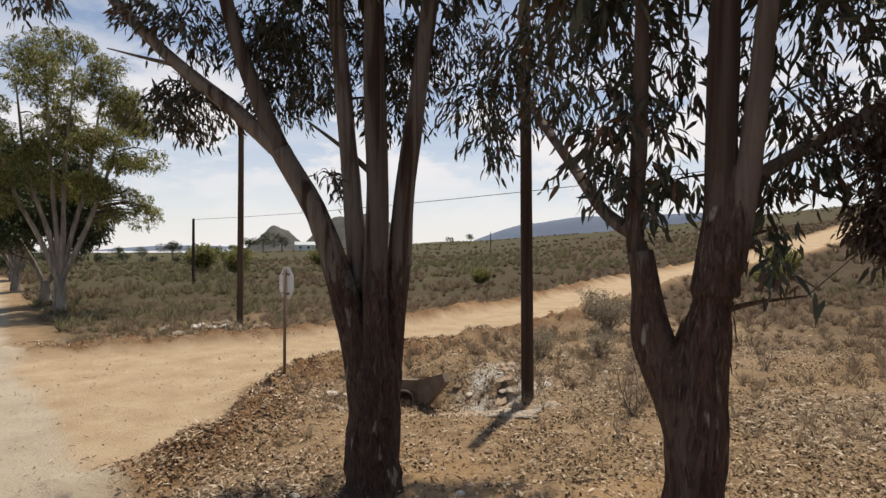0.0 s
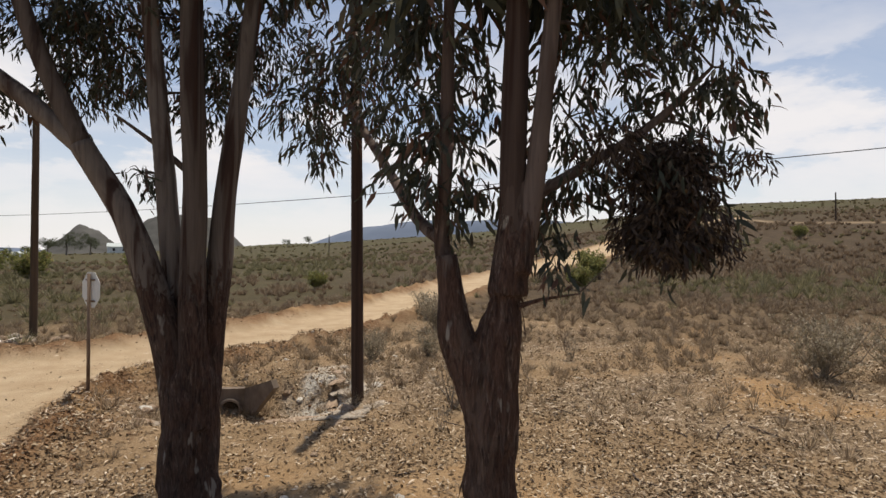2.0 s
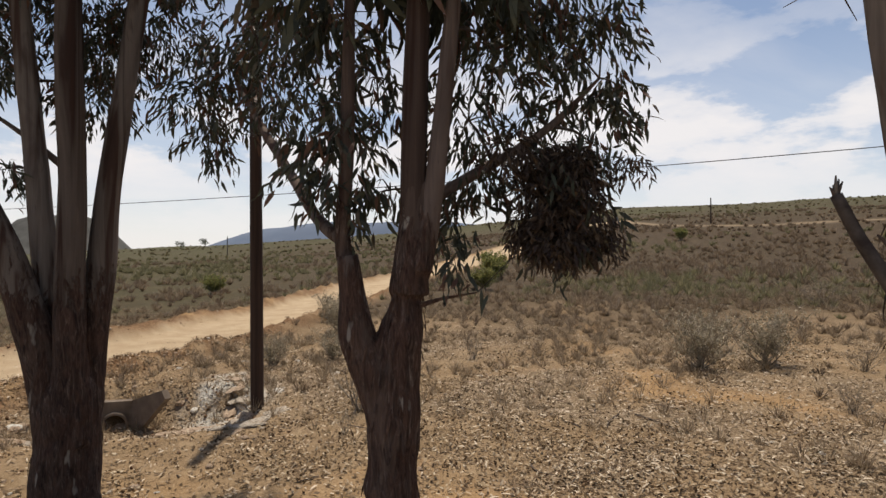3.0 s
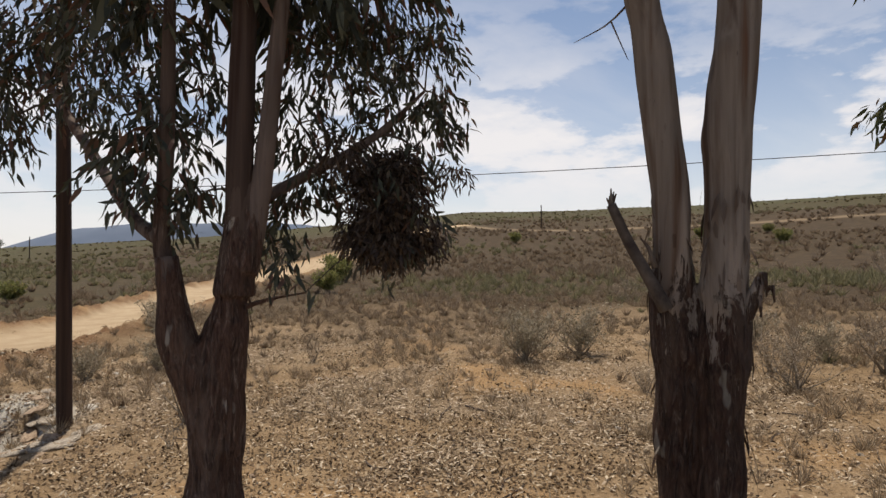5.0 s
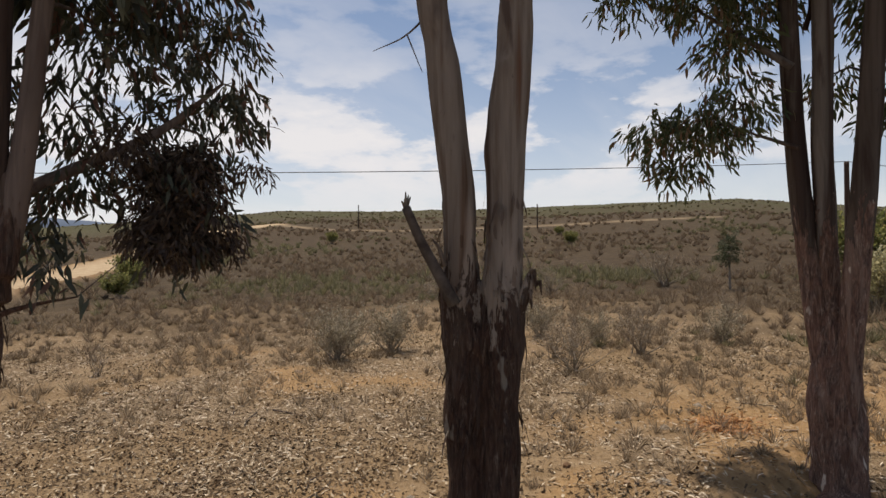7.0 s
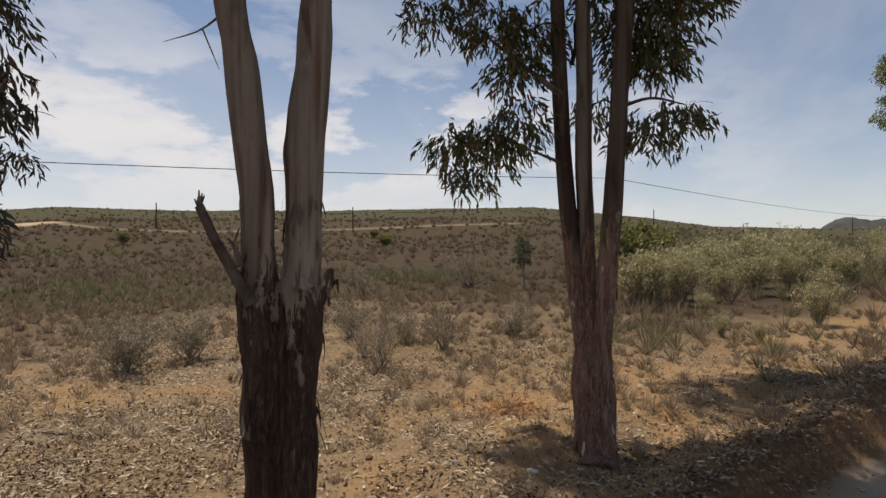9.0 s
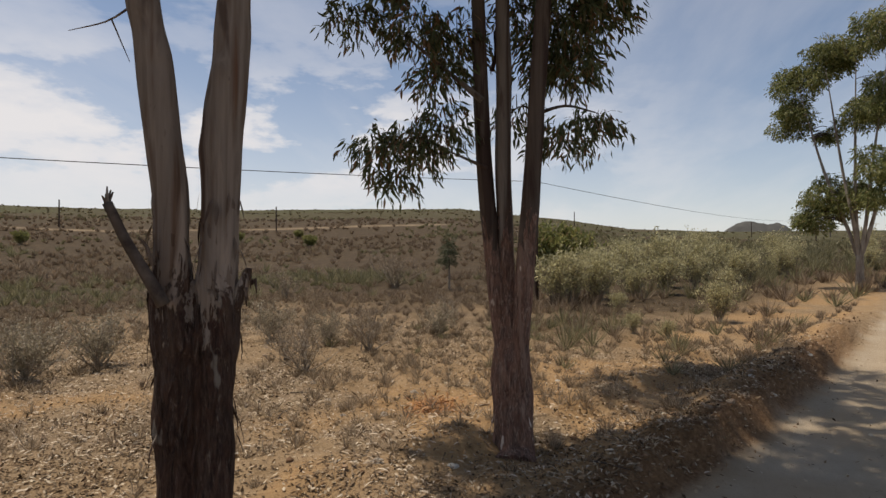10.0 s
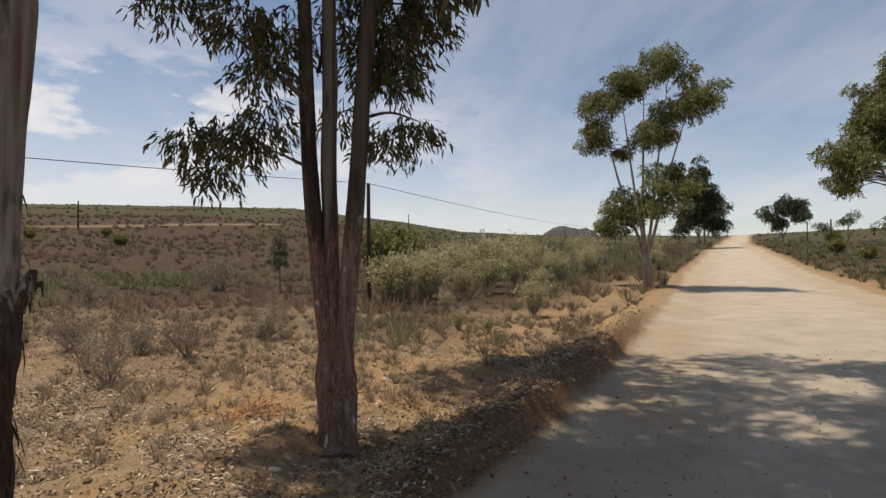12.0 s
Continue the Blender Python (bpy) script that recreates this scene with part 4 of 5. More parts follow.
hill("hill_1", 106.2, 900, 62, 120, 44, M_HILL, "small scrub-covered round hill", 1)
hill("hill_2", 98.6, 950, 130, 140, 68, M_HILL, "scrub-covered flat-topped hill", 2, 3.0)
hill("hill_3", 70.5, 3600, 1700, 500, 225, M_RIDGE, "long mountain ridge with painted blue haze", 3, 5.0)
hill("hill_4", 114, 4200, 700, 500, 38, M_RIDGE, "low ridge with painted blue haze", 6, 3.0)
hill("hill_5", -21.5, 650, 68, 90, 42, M_HILL, "small flat-topped hill behind the scrub", 4, 4.0)

four_stemmed_gum()
forked_gum()
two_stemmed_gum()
three_stemmed_gum()

# the rows of gums along the road, further off
far_gum(33.1, -19.0, 14.6, 7.9, 41, "tall slender gum tree with clumped green crown", [(-0.42, 0.70, 0.085), (-0.3, 0.82, 0.09), (-0.1, 0.90, 0.10), (0.08, 0.93, 0.10), (0.3, 0.82, 0.11), (0.42, 0.76, 0.08), (0.05, 0.66, 0.10), (-0.2, 0.33, 0.09), (0.0, 0.36, 0.08), (0.14, 0.4, 0.10), (0.2, 0.48, 0.06), (-0.2, 0.6, 0.05), (-0.3, 0.27, 0.06)], material=M_LEAF_MID, leaves=1700, leaf=0.20, stems=5, girth=0.2, pads=0.75)
far_gum(94.0, -62.0, 15.5, 9.0, 42, "dark dense gum tree beside the road", [(0, 0.85, 0.16), (-0.2, 0.65, 0.18), (0.25, 0.6, 0.17), (0, 0.45, 0.2), (-0.25, 0.35, 0.14), (0.3, 0.35, 0.14)], M_LEAF_DARK, 450, 0.5)
far_gum(-15.1, 22.5, 11.6, 7.3, 43, "big spreading gum tree with layered green crown", [(0.05, 0.93, 0.085), (-0.38, 0.80, 0.08), (-0.12, 0.84, 0.085), (0.2, 0.80, 0.10), (0.36, 0.66, 0.09), (0.05, 0.66, 0.10), (-0.3, 0.6, 0.11), (0.3, 0.52, 0.10), (0.4, 0.36, 0.06), (0.05, 0.45, 0.10), (-0.25, 0.42, 0.11), (0.22, 0.34, 0.06), (-0.45, 0.66, 0.09), (0.15, 0.58, 0.09), (-0.1, 0.74, 0.09), (0.28, 0.74, 0.08), (-0.1, 0.54, 0.09), (0.18, 0.43, 0.08)], leaves=2100, leaf=0.13, stems=6, girth=0.2, pads=0.62)
far_gum(-18.5, 26.6, 8.6, 7.0, 44, "dark gum tree behind the junction", [(-0.3, 0.75, 0.15), (0.1, 0.7, 0.14), (-0.45, 0.55, 0.16), (0.15, 0.48, 0.13), (-0.1, 0.45, 0.15), (-0.45, 0.36, 0.12)], M_LEAF_DARK, 1900, 0.26, 2)
far_gum(-26.1, 35.0, 10.0, 8.0, 45, "leaning gum tree in the row", [(-0.3, 0.8, 0.14), (0.0, 0.75, 0.13), (0.15, 0.55, 0.14), (-0.3, 0.45, 0.16), (0.0, 0.4, 0.12)], M_LEAF_DARK, 1500, 0.3, 3)
far_gum(-34.5, 46.0, 11.0, 9.0, 48, "tall shady gum tree further along the row", [(-0.3, 0.8, 0.14), (0.05, 0.7, 0.15), (0.2, 0.5, 0.14), (-0.25, 0.4, 0.15), (0.0, 0.3, 0.12)], M_LEAF_DARK, 900, 0.36, 3)
far_gum(106.6, -89.1, 11.0, 9.0, 46, "gum tree across the road", [(-0.3, 0.55, 0.16), (0.0, 0.75, 0.18), (0.3, 0.7, 0.18), (0.4, 0.5, 0.12), (-0.1, 0.4, 0.12)], M_LEAF_DARK, 450, 0.5)
far_gum(33.2, -38.4, 15.5, 9.0, 47, "broad green gum tree across the road", [(-0.36, 0.50, 0.10), (-0.22, 0.62, 0.12), (-0.28, 0.76, 0.10), (0.05, 0.72, 0.14), (-0.1, 0.88, 0.12), (-0.42, 0.46, 0.06), (0.15, 0.5, 0.12), (0.3, 0.8, 0.12)], M_LEAF_MID, 1700, 0.25, 3)


# ---- poles and wire ----
def pole(x, y, tall, radius, material, label, lean=(0, 0), arm=False):
    f = stand(x, y, 0.1)
    ob = root("utility_pole", f, label, "utility pole", "poles of the wire line")
    put("shaft", mesh_of("shaft", *tube(spline([(0, 0, 0), (lean[0] / 2, lean[1] / 2, tall / 2), (lean[0], lean[1], tall)], [radius, radius * 0.92, radius * 0.8], 0.15), 14, 0.03), material), ob)
    if arm:
        put("insulator", mesh_of("insulator", *tube(spline([(lean[0] + 0.0, lean[1], tall - 0.02), (lean[0], lean[1], tall + 0.1), (lean[0], lean[1], tall + 0.16)], [0.03, 0.05, 0.02], 0.03), 10), M_WHITEWASH), ob)
    return Vector(f) + Vector((lean[0], lean[1], tall))


pole(1.24, 9.62, 7.6, 0.105, M_POLE, "dark creosoted wooden pole at a washed-out pit", (-0.06, 0.0))
pole(-6.56, 18.2, 7.0, 0.10, M_POLE_TAN, "weathered wooden pole beside the side road", (0.03, 0.0), True)
pole(-17.0, 38.8, 4.7, 0.10, M_POLE, "dark wooden pole out in the field")
P3 = pole(25.0, -1.72, 5.3, 0.10, M_POLE, "dark wooden pole behind a green bush")
pole(73.2, 62.0, 4.0, 0.10, M_POLE, "thin wooden pole beside the field track")
pole(81.3, 33.9, 3.8, 0.10, M_POLE, "thin wooden pole on the slope")
pole(10.0, 129.5, 4.2, 0.10, M_POLE, "thin wooden pole on the plain")
P5 = pole(108.0, -53.0, 4.6, 0.10, M_POLE, "thin wooden pole beyond the scrub")
pole(185.0, -72.0, 5.0, 0.12, M_POLE, "far wooden pole on the slope")
pole(150.0, -16.0, 4.5, 0.12, M_POLE, "far wooden pole on the slope")
pole(68.0, -64.5, 4.2, 0.10, M_POLE, "dark wooden pole across the road")
pole(92.0, -82.0, 4.2, 0.10, M_POLE, "dark wooden pole across the road")


def wire(a, b, sag, thick=0.012):
    a, b = Vector(a), Vector(b)
    pts = [a.lerp(b, k / 24) - Vector((0, 0, sag * (1 - (k / 12 - 1) ** 2))) for k in range(25)]
    return tube([(p, thick) for p in pts], 6)


line = tagged(put("overhead_wire", None, at=(0, 0, 0)), "thin dark overhead wire strung between the poles", "wire")
P0 = Vector((-17.0, 38.8, stand(-17.0, 38.8)[2] + 4.55))
for a, b, sag in ((P0, P3, 0.6), (P3, P5, 0.9)):
    put("span", mesh_of("span", *wire(a, b, sag), M_WIRE), line)


# ---- stop sign seen from behind ----
def stop_sign():
    at = stand(-2.96, 10.28, 0.25)
    ob = root("stop_sign", at, "grey back of an octagonal road sign on a thin post", "road sign")
    put("post", mesh_of("post", *tube([(Vector((0, 0, 0)), 0.028), (Vector((0, 0, 2.12)), 0.026)], 12), M_STEEL), ob)
    turn = Matrix.Rotation(radians(41), 4, "Z")
    bm = bmesh.new()
    ring = [bm.verts.new(turn @ Vector((x, 0.28 * math.cos(radians(22.5 + 45 * k)) / math.cos(radians(22.5)), 1.86 + 0.28 * math.sin(radians(22.5 + 45 * k)) / math.cos(radians(22.5))))) for x in (0.03, 0.036) for k in range(8)]
    bm.faces.new(ring[:8][::-1])
    bm.faces.new(ring[8:])
    for k in range(8):
        bm.faces.new((ring[k], ring[(k + 1) % 8], ring[8 + (k + 1) % 8], ring[8 + k]))
    bmesh.ops.recalc_face_normals(bm, faces=bm.faces)
    me = bpy.data.meshes.new("plate")
    bm.to_mesh(me)
    me.materials.append(M_SIGN)
    plate = put("plate", me, ob, "dull grey metal plate")
    for z in (1.68, 2.02):
        a, b = turn @ Vector((0.02, -0.13, z)), turn @ Vector((0.02, 0.13, z))
        put("bracket", mesh_of("bracket", *tube([(a, 0.016), (b, 0.016)], 8), M_STEEL), plate)


stop_sign()


# ---- culvert: concrete headwall with a pipe ----
def slab(profile, thick, turn, at):
    """A flat slab of that profile (x, z), extruded away from the viewer."""
    n = len(profile)
    v = [turn @ Vector((x, y, z)) + Vector(at) for y in (0, thick) for x, z in profile]
    f = [tuple(range(n)), tuple(range(n, 2 * n))[::-1]] + [(k, k + n, (k + 1) % n + n, (k + 1) % n) for k in range(n)]
    return v, f


def culvert():
    at = (-1.1, 11.35, -0.62)
    ob = root("culvert", at, "weathered concrete culvert headwall with a round drain pipe", "culvert")
    flat = Matrix.Identity(3)
    put("headwall", mesh_of("headwall", *slab([(-1.25, 0.0), (-0.02, 0.0), (-0.02, 0.14), (0.0, 0.26), (0.07, 0.36), (0.18, 0.40), (0.29, 0.36), (0.36, 0.26), (0.38, 0.14), (0.38, 0.0), (0.44, 0.0), (0.44, 0.56), (-0.9, 0.60), (-1.25, 0.45)], 0.16, flat, (0, 0, 0)), M_CONCRETE, False), ob)
    wing = Matrix.Rotation(radians(-48), 3, "Z")
    put("wing_wall", mesh_of("wing_wall", *slab([(0.0, 0.0), (0.14, 0.0), (0.80, 0.66), (0.72, 0.80), (0.0, 0.56)], 0.13, wing, (0.44, 0.0, 0)), M_CONCRETE, False), ob)
    pipe_v, pipe_f = [], []
    for y, r in ((-0.08, 0.17), (-0.08, 0.215), (0.6, 0.215), (0.6, 0.17), (-0.08, 0.17)):
        pipe_v += [Vector((0.18 + r * math.cos(2 * math.pi * k / 24), y, 0.18 + r * math.sin(2 * math.pi * k / 24))) for k in range(24)]
    for j in range(4):
        pipe_f += [(j * 24 + k, j * 24 + (k + 1) % 24, j * 24 + 24 + (k + 1) % 24, j * 24 + 24 + k) for k in range(24)]
    pipe = put("pipe", mesh_of("pipe", pipe_v, pipe_f, M_CONCRETE), ob)
    # Near-black disc stands in for the shade deep in the pipe.
    put("silt", mesh_of("silt", [Vector((0.18 + 0.2 * math.cos(2 * math.pi * k / 20), 0.5, 0.18 + 0.2 * math.sin(2 * math.pi * k / 20))) for k in range(20)], [tuple(range(20))], M_DARK), pipe)


culvert()


# ---- stones ----
def stone_mesh(seed, flat=0.55):
    bm = bmesh.new()
    bmesh.ops.create_icosphere(bm, subdivisions=2, radius=1.0)
    for v in bm.verts:
        d = 1 + 0.35 * noise.noise(v.co * 1.1 + Vector((seed * 7.3, 0, 0))) + 0.12 * noise.noise(v.co * 3 + Vector((0, seed * 3.1, 0)))
        v.co = Vector((v.co.x * d, v.co.y * d * 0.75, max(v.co.z * d * flat, -0.25)))
    me = bpy.data.meshes.new("stone")
    bm.to_mesh(me)
    bm.free()
    return me


def stones():
    rng = np.random.default_rng(77)
    kinds = [stone_mesh(k) for k in range(6)]
    for k, me in enumerate(kinds):
        me.materials.append((M_ROCK_TAN, M_ROCK, M_ROCK_TAN, M_ROCK_PALE, M_ROCK_TAN, M_ROCK_PALE)[k])
    places = []
    while len(places) < 120:
        a, r = radians(rng.uniform(-45, 125)), rng.uniform(4.5, 16)
        x, y = r * math.cos(a), r * math.sin(a)
        m, sd = verge(np.array([x]), np.array([y]))
        if min(m[0], sd[0]) > 0.2:
            places.append((x, y, rng.uniform(0.03, 0.085)))
    for k in range(26):
        places.append((-7.5 + rng.normal() * 0.6, 18.3 + rng.normal() * 0.45, rng.uniform(0.10, 0.28)))
    for k in range(34):
        a = rng.uniform(0, 2 * math.pi)
        places.append((-0.3 + 1.75 * math.cos(a) + rng.normal() * 0.15, 10.2 + 1.55 * math.sin(a) + rng.normal() * 0.15, rng.uniform(0.06, 0.16)))
    for k, (x, y, size) in enumerate(places):
        me = kinds[k % 6]
        ob = tagged(new("stone", me), "pale rough calcrete stone lying on the soil" if k % 2 else "tan rough stone lying on the soil", "stone", "loose stones")
        ob.matrix_basis = pose(*stand(x, y, size * 0.08), 0, 0, rng.uniform(0, 360)) @ Matrix.Diagonal((size, size, size, 1))
    for x, y, sx, sy, sz, turn in ((-7.95, 17.0, 0.38, 0.22, 0.13, 20), (0.9, 9.1, 0.75, 0.28, 0.07, 28), (-0.6, 8.55, 0.9, 0.16, 0.07, -6), (1.55, 9.35, 0.4, 0.2, 0.06, 50), (-1.75, 8.95, 0.35, 0.15, 0.06, -20), (8.1, 1.1, 0.16, 0.12, 0.1, 10), (0.75, 10.3, 0.6, 0.3, 0.10, 60)):
        ob = tagged(new("slab_stone", kinds[1]), "flat pale calcrete slab breaking out of the ground", "stone", "calcrete slabs")
        ob.matrix_basis = pose(*stand(x, y, sz * 0.25), 0, 0, turn) @ Matrix.Diagonal((sx * 0.7, sy * 0.9, sz * 1.3, 1))


stones()


def ledges():
    """Broken calcrete slabs along the rim of the washed-out pit and down its far side."""
    rng = np.random.default_rng(88)
    kinds = [stone_mesh(20 + k, 0.3) for k in range(4)]
    for k, me in enumerate(kinds):
        me.materials.append((M_ROCK, M_ROCK_TAN, M_ROCK, M_ROCK_TAN)[k])
    for line_of, count, big in (([(-1.95, 9.35), (-0.7, 8.75), (0.86, 8.4)], 15, 0.2), ([(0.86, 8.4), (1.5, 9.25)], 7, 0.2), ([(0.6, 9.2), (1.15, 10.0)], 6, 0.22), ([(0.9, 10.2), (1.25, 12.3)], 12, 0.2)):
        pts = [Vector((*p, 0)) for p in line_of]
        for k in range(count):
            f = (k + rng.uniform(0, 0.8)) / count * (len(pts) - 1)
            i = min(int(f), len(pts) - 2)
            p, way = pts[i].lerp(pts[i + 1], f - i), pts[i + 1] - pts[i]
            x, y, size = p.x + rng.normal() * 0.07, p.y + rng.normal() * 0.07, big * rng.uniform(0.5, 1.3)
            ob = tagged(new("slab_stone", kinds[rng.integers(4)]), "flat pale calcrete slab breaking out of the ground", "stone", "calcrete slabs")
            ob.matrix_basis = pose(*stand(x, y, size * 0.06), rng.normal() * 5, rng.normal() * 5, math.degrees(math.atan2(way.y, way.x)) + rng.normal() * 14) @ Matrix.Diagonal((size * 1.5, size * 0.7, size * 0.6, 1))


ledges()


def fallen_sticks():
    rng = np.random.default_rng(55)
    made = 0
    while made < 36:
        a, r = radians(rng.uniform(-35, 115)), rng.uniform(4.6, 11)
        x, y = r * math.cos(a), r * math.sin(a)
        m, sd = verge(np.array([x]), np.array([y]))
        if min(m[0], sd[0]) < 0.4:
            continue
        made += 1
        t, ln = rng.uniform(0, 2 * math.pi), rng.uniform(0.2, 0.7)
        pts = []
        for f in (-0.5, 0.0, 0.5):
            px, py = x + math.cos(t) * ln * f + rng.normal() * 0.03, y + math.sin(t) * ln * f + rng.normal() * 0.03
            pts.append(Vector((px, py, float(height(px, py)) + 0.015)) - Vector(stand(x, y)))
        k = rng.uniform(0.006, 0.014)
        ob = put("fallen_stick", mesh_of("fallen_stick", *tube(spline(pts, [k, k * 0.9, k * 0.4], 0.08), 6), M_TWIG if made % 3 else M_ROCK_TAN), at=stand(x, y))
        tagged(ob, "thin dry fallen stick lying on leaf litter", "stick", "fallen sticks")


fallen_sticks()


def dead_spray():
    """A broken-off spray of dead orange leaves on the ground."""
    rng = np.random.default_rng(66)
    ob = root("dead_leaf_spray", stand(8.4, 0.38), "broken-off spray of dead orange gum leaves on soil", "leaves")
    n = 420
    at = rng.normal(size=(n, 3)) * [0.26, 0.18, 0.02] + [0, 0, 0.05]
    ln = rng.uniform(0.08, 0.16, n)
    tagged(put("dead_foliage", blade_mesh("dead_foliage", [blades(at, rng.normal(size=(n, 3)) * [1, 1, 0.35], rng.normal(size=(n, 3)) * 0.5 + [0, 0, 1], ln, ln * 0.2)], M_ORANGE), ob), kind="stuff")
    put("stalk", mesh_of("stalk", *tube(spline([(-0.4, 0, 0.02), (0, 0.05, 0.06), (0.35, -0.03, 0.04)], [0.008, 0.006, 0.003], 0.1), 5), M_TWIG), ob)


dead_spray()
post_at = stand(-29.5, 58.0, 0.05)
tagged(put("field_post", mesh_of("field_post", *tube([(Vector((0, 0, 0)), 0.09), (Vector((0.03, 0, 0.9)), 0.08)], 8), M_POLE), at=post_at), "short dark post in the dry field", "post")


# ---- bushes ----
def bush_meshes(seed, stems, tall, spread, leaves, leaf, material, radius=0.008, side_twigs=7, upward=0.2):
    """Twigs and leaves of an open, branching bush of that height."""
    rng = np.random.default_rng(seed)
    sticks, tips = [], []
    for _ in range(stems):
        a = rng.uniform(0, 2 * math.pi)
        out = rng.uniform(0.1, 1.0) * spread
        top = Vector((math.cos(a) * out, math.sin(a) * out, tall * rng.uniform(0.45, 1.0)))
        foot = Vector((rng.normal(), rng.normal(), 0)) * 0.05
        mid = foot.lerp(top, 0.5) + Vector(rng.normal(size=3)) * 0.07 * tall
        path = spline([foot, mid, top], [radius * 1.6, radius, radius * 0.4], tall * 0.22)
        sticks.append(tube(path, 4, caps=False))
        for _ in range(side_twigs):
            p, _r = path[int(rng.uniform(0.3, 0.98) * (len(path) - 1))]
            e = p + Vector((rng.normal() * 0.17, rng.normal() * 0.17, rng.normal() * 0.08 + upward)) * tall
            sticks.append(tube([(p, radius * 0.5), (p.lerp(e, 0.5) + Vector(rng.normal(size=3)) * 0.03 * tall, radius * 0.4), (e, radius * 0.15)], 3, caps=False))
            tips += [p.lerp(e, f) for f in (0.4, 0.7, 0.9, 1.0)]
    wood = mesh_of("branching", *merge(sticks), M_GREY_TWIG)
    if not leaves:
        return wood, None
    t = np.array([tuple(p) for p in tips])
    at = t[rng.integers(0, len(t), leaves)] + rng.normal(size=(leaves, 3)) * tall * 0.04
    ln = leaf * rng.uniform(0.6, 1.4, leaves)
    verts = crossed(rng, at, rng.normal(size=(leaves, 3)) * 0.7 + [0, 0, 0.6], ln, ln * 0.22)
    return wood, mesh_of("foliage", verts.tolist(), np.arange(len(verts)).reshape(-1, 4).tolist(), material, False)


def bush(kind, x, y, size, turn):
    wood, green, label, name, group = kind
    ob = root(name, stand(x, y, 0.02), label, "bush", group)
    ob.matrix_basis = pose(*stand(x, y, 0.02), 0, 0, turn) @ Matrix.Diagonal((size, size, size, 1))
    tagged(put("branching", wood, ob), kind="stuff")
    if green:
        tagged(put("foliage", green, ob), kind="stuff")


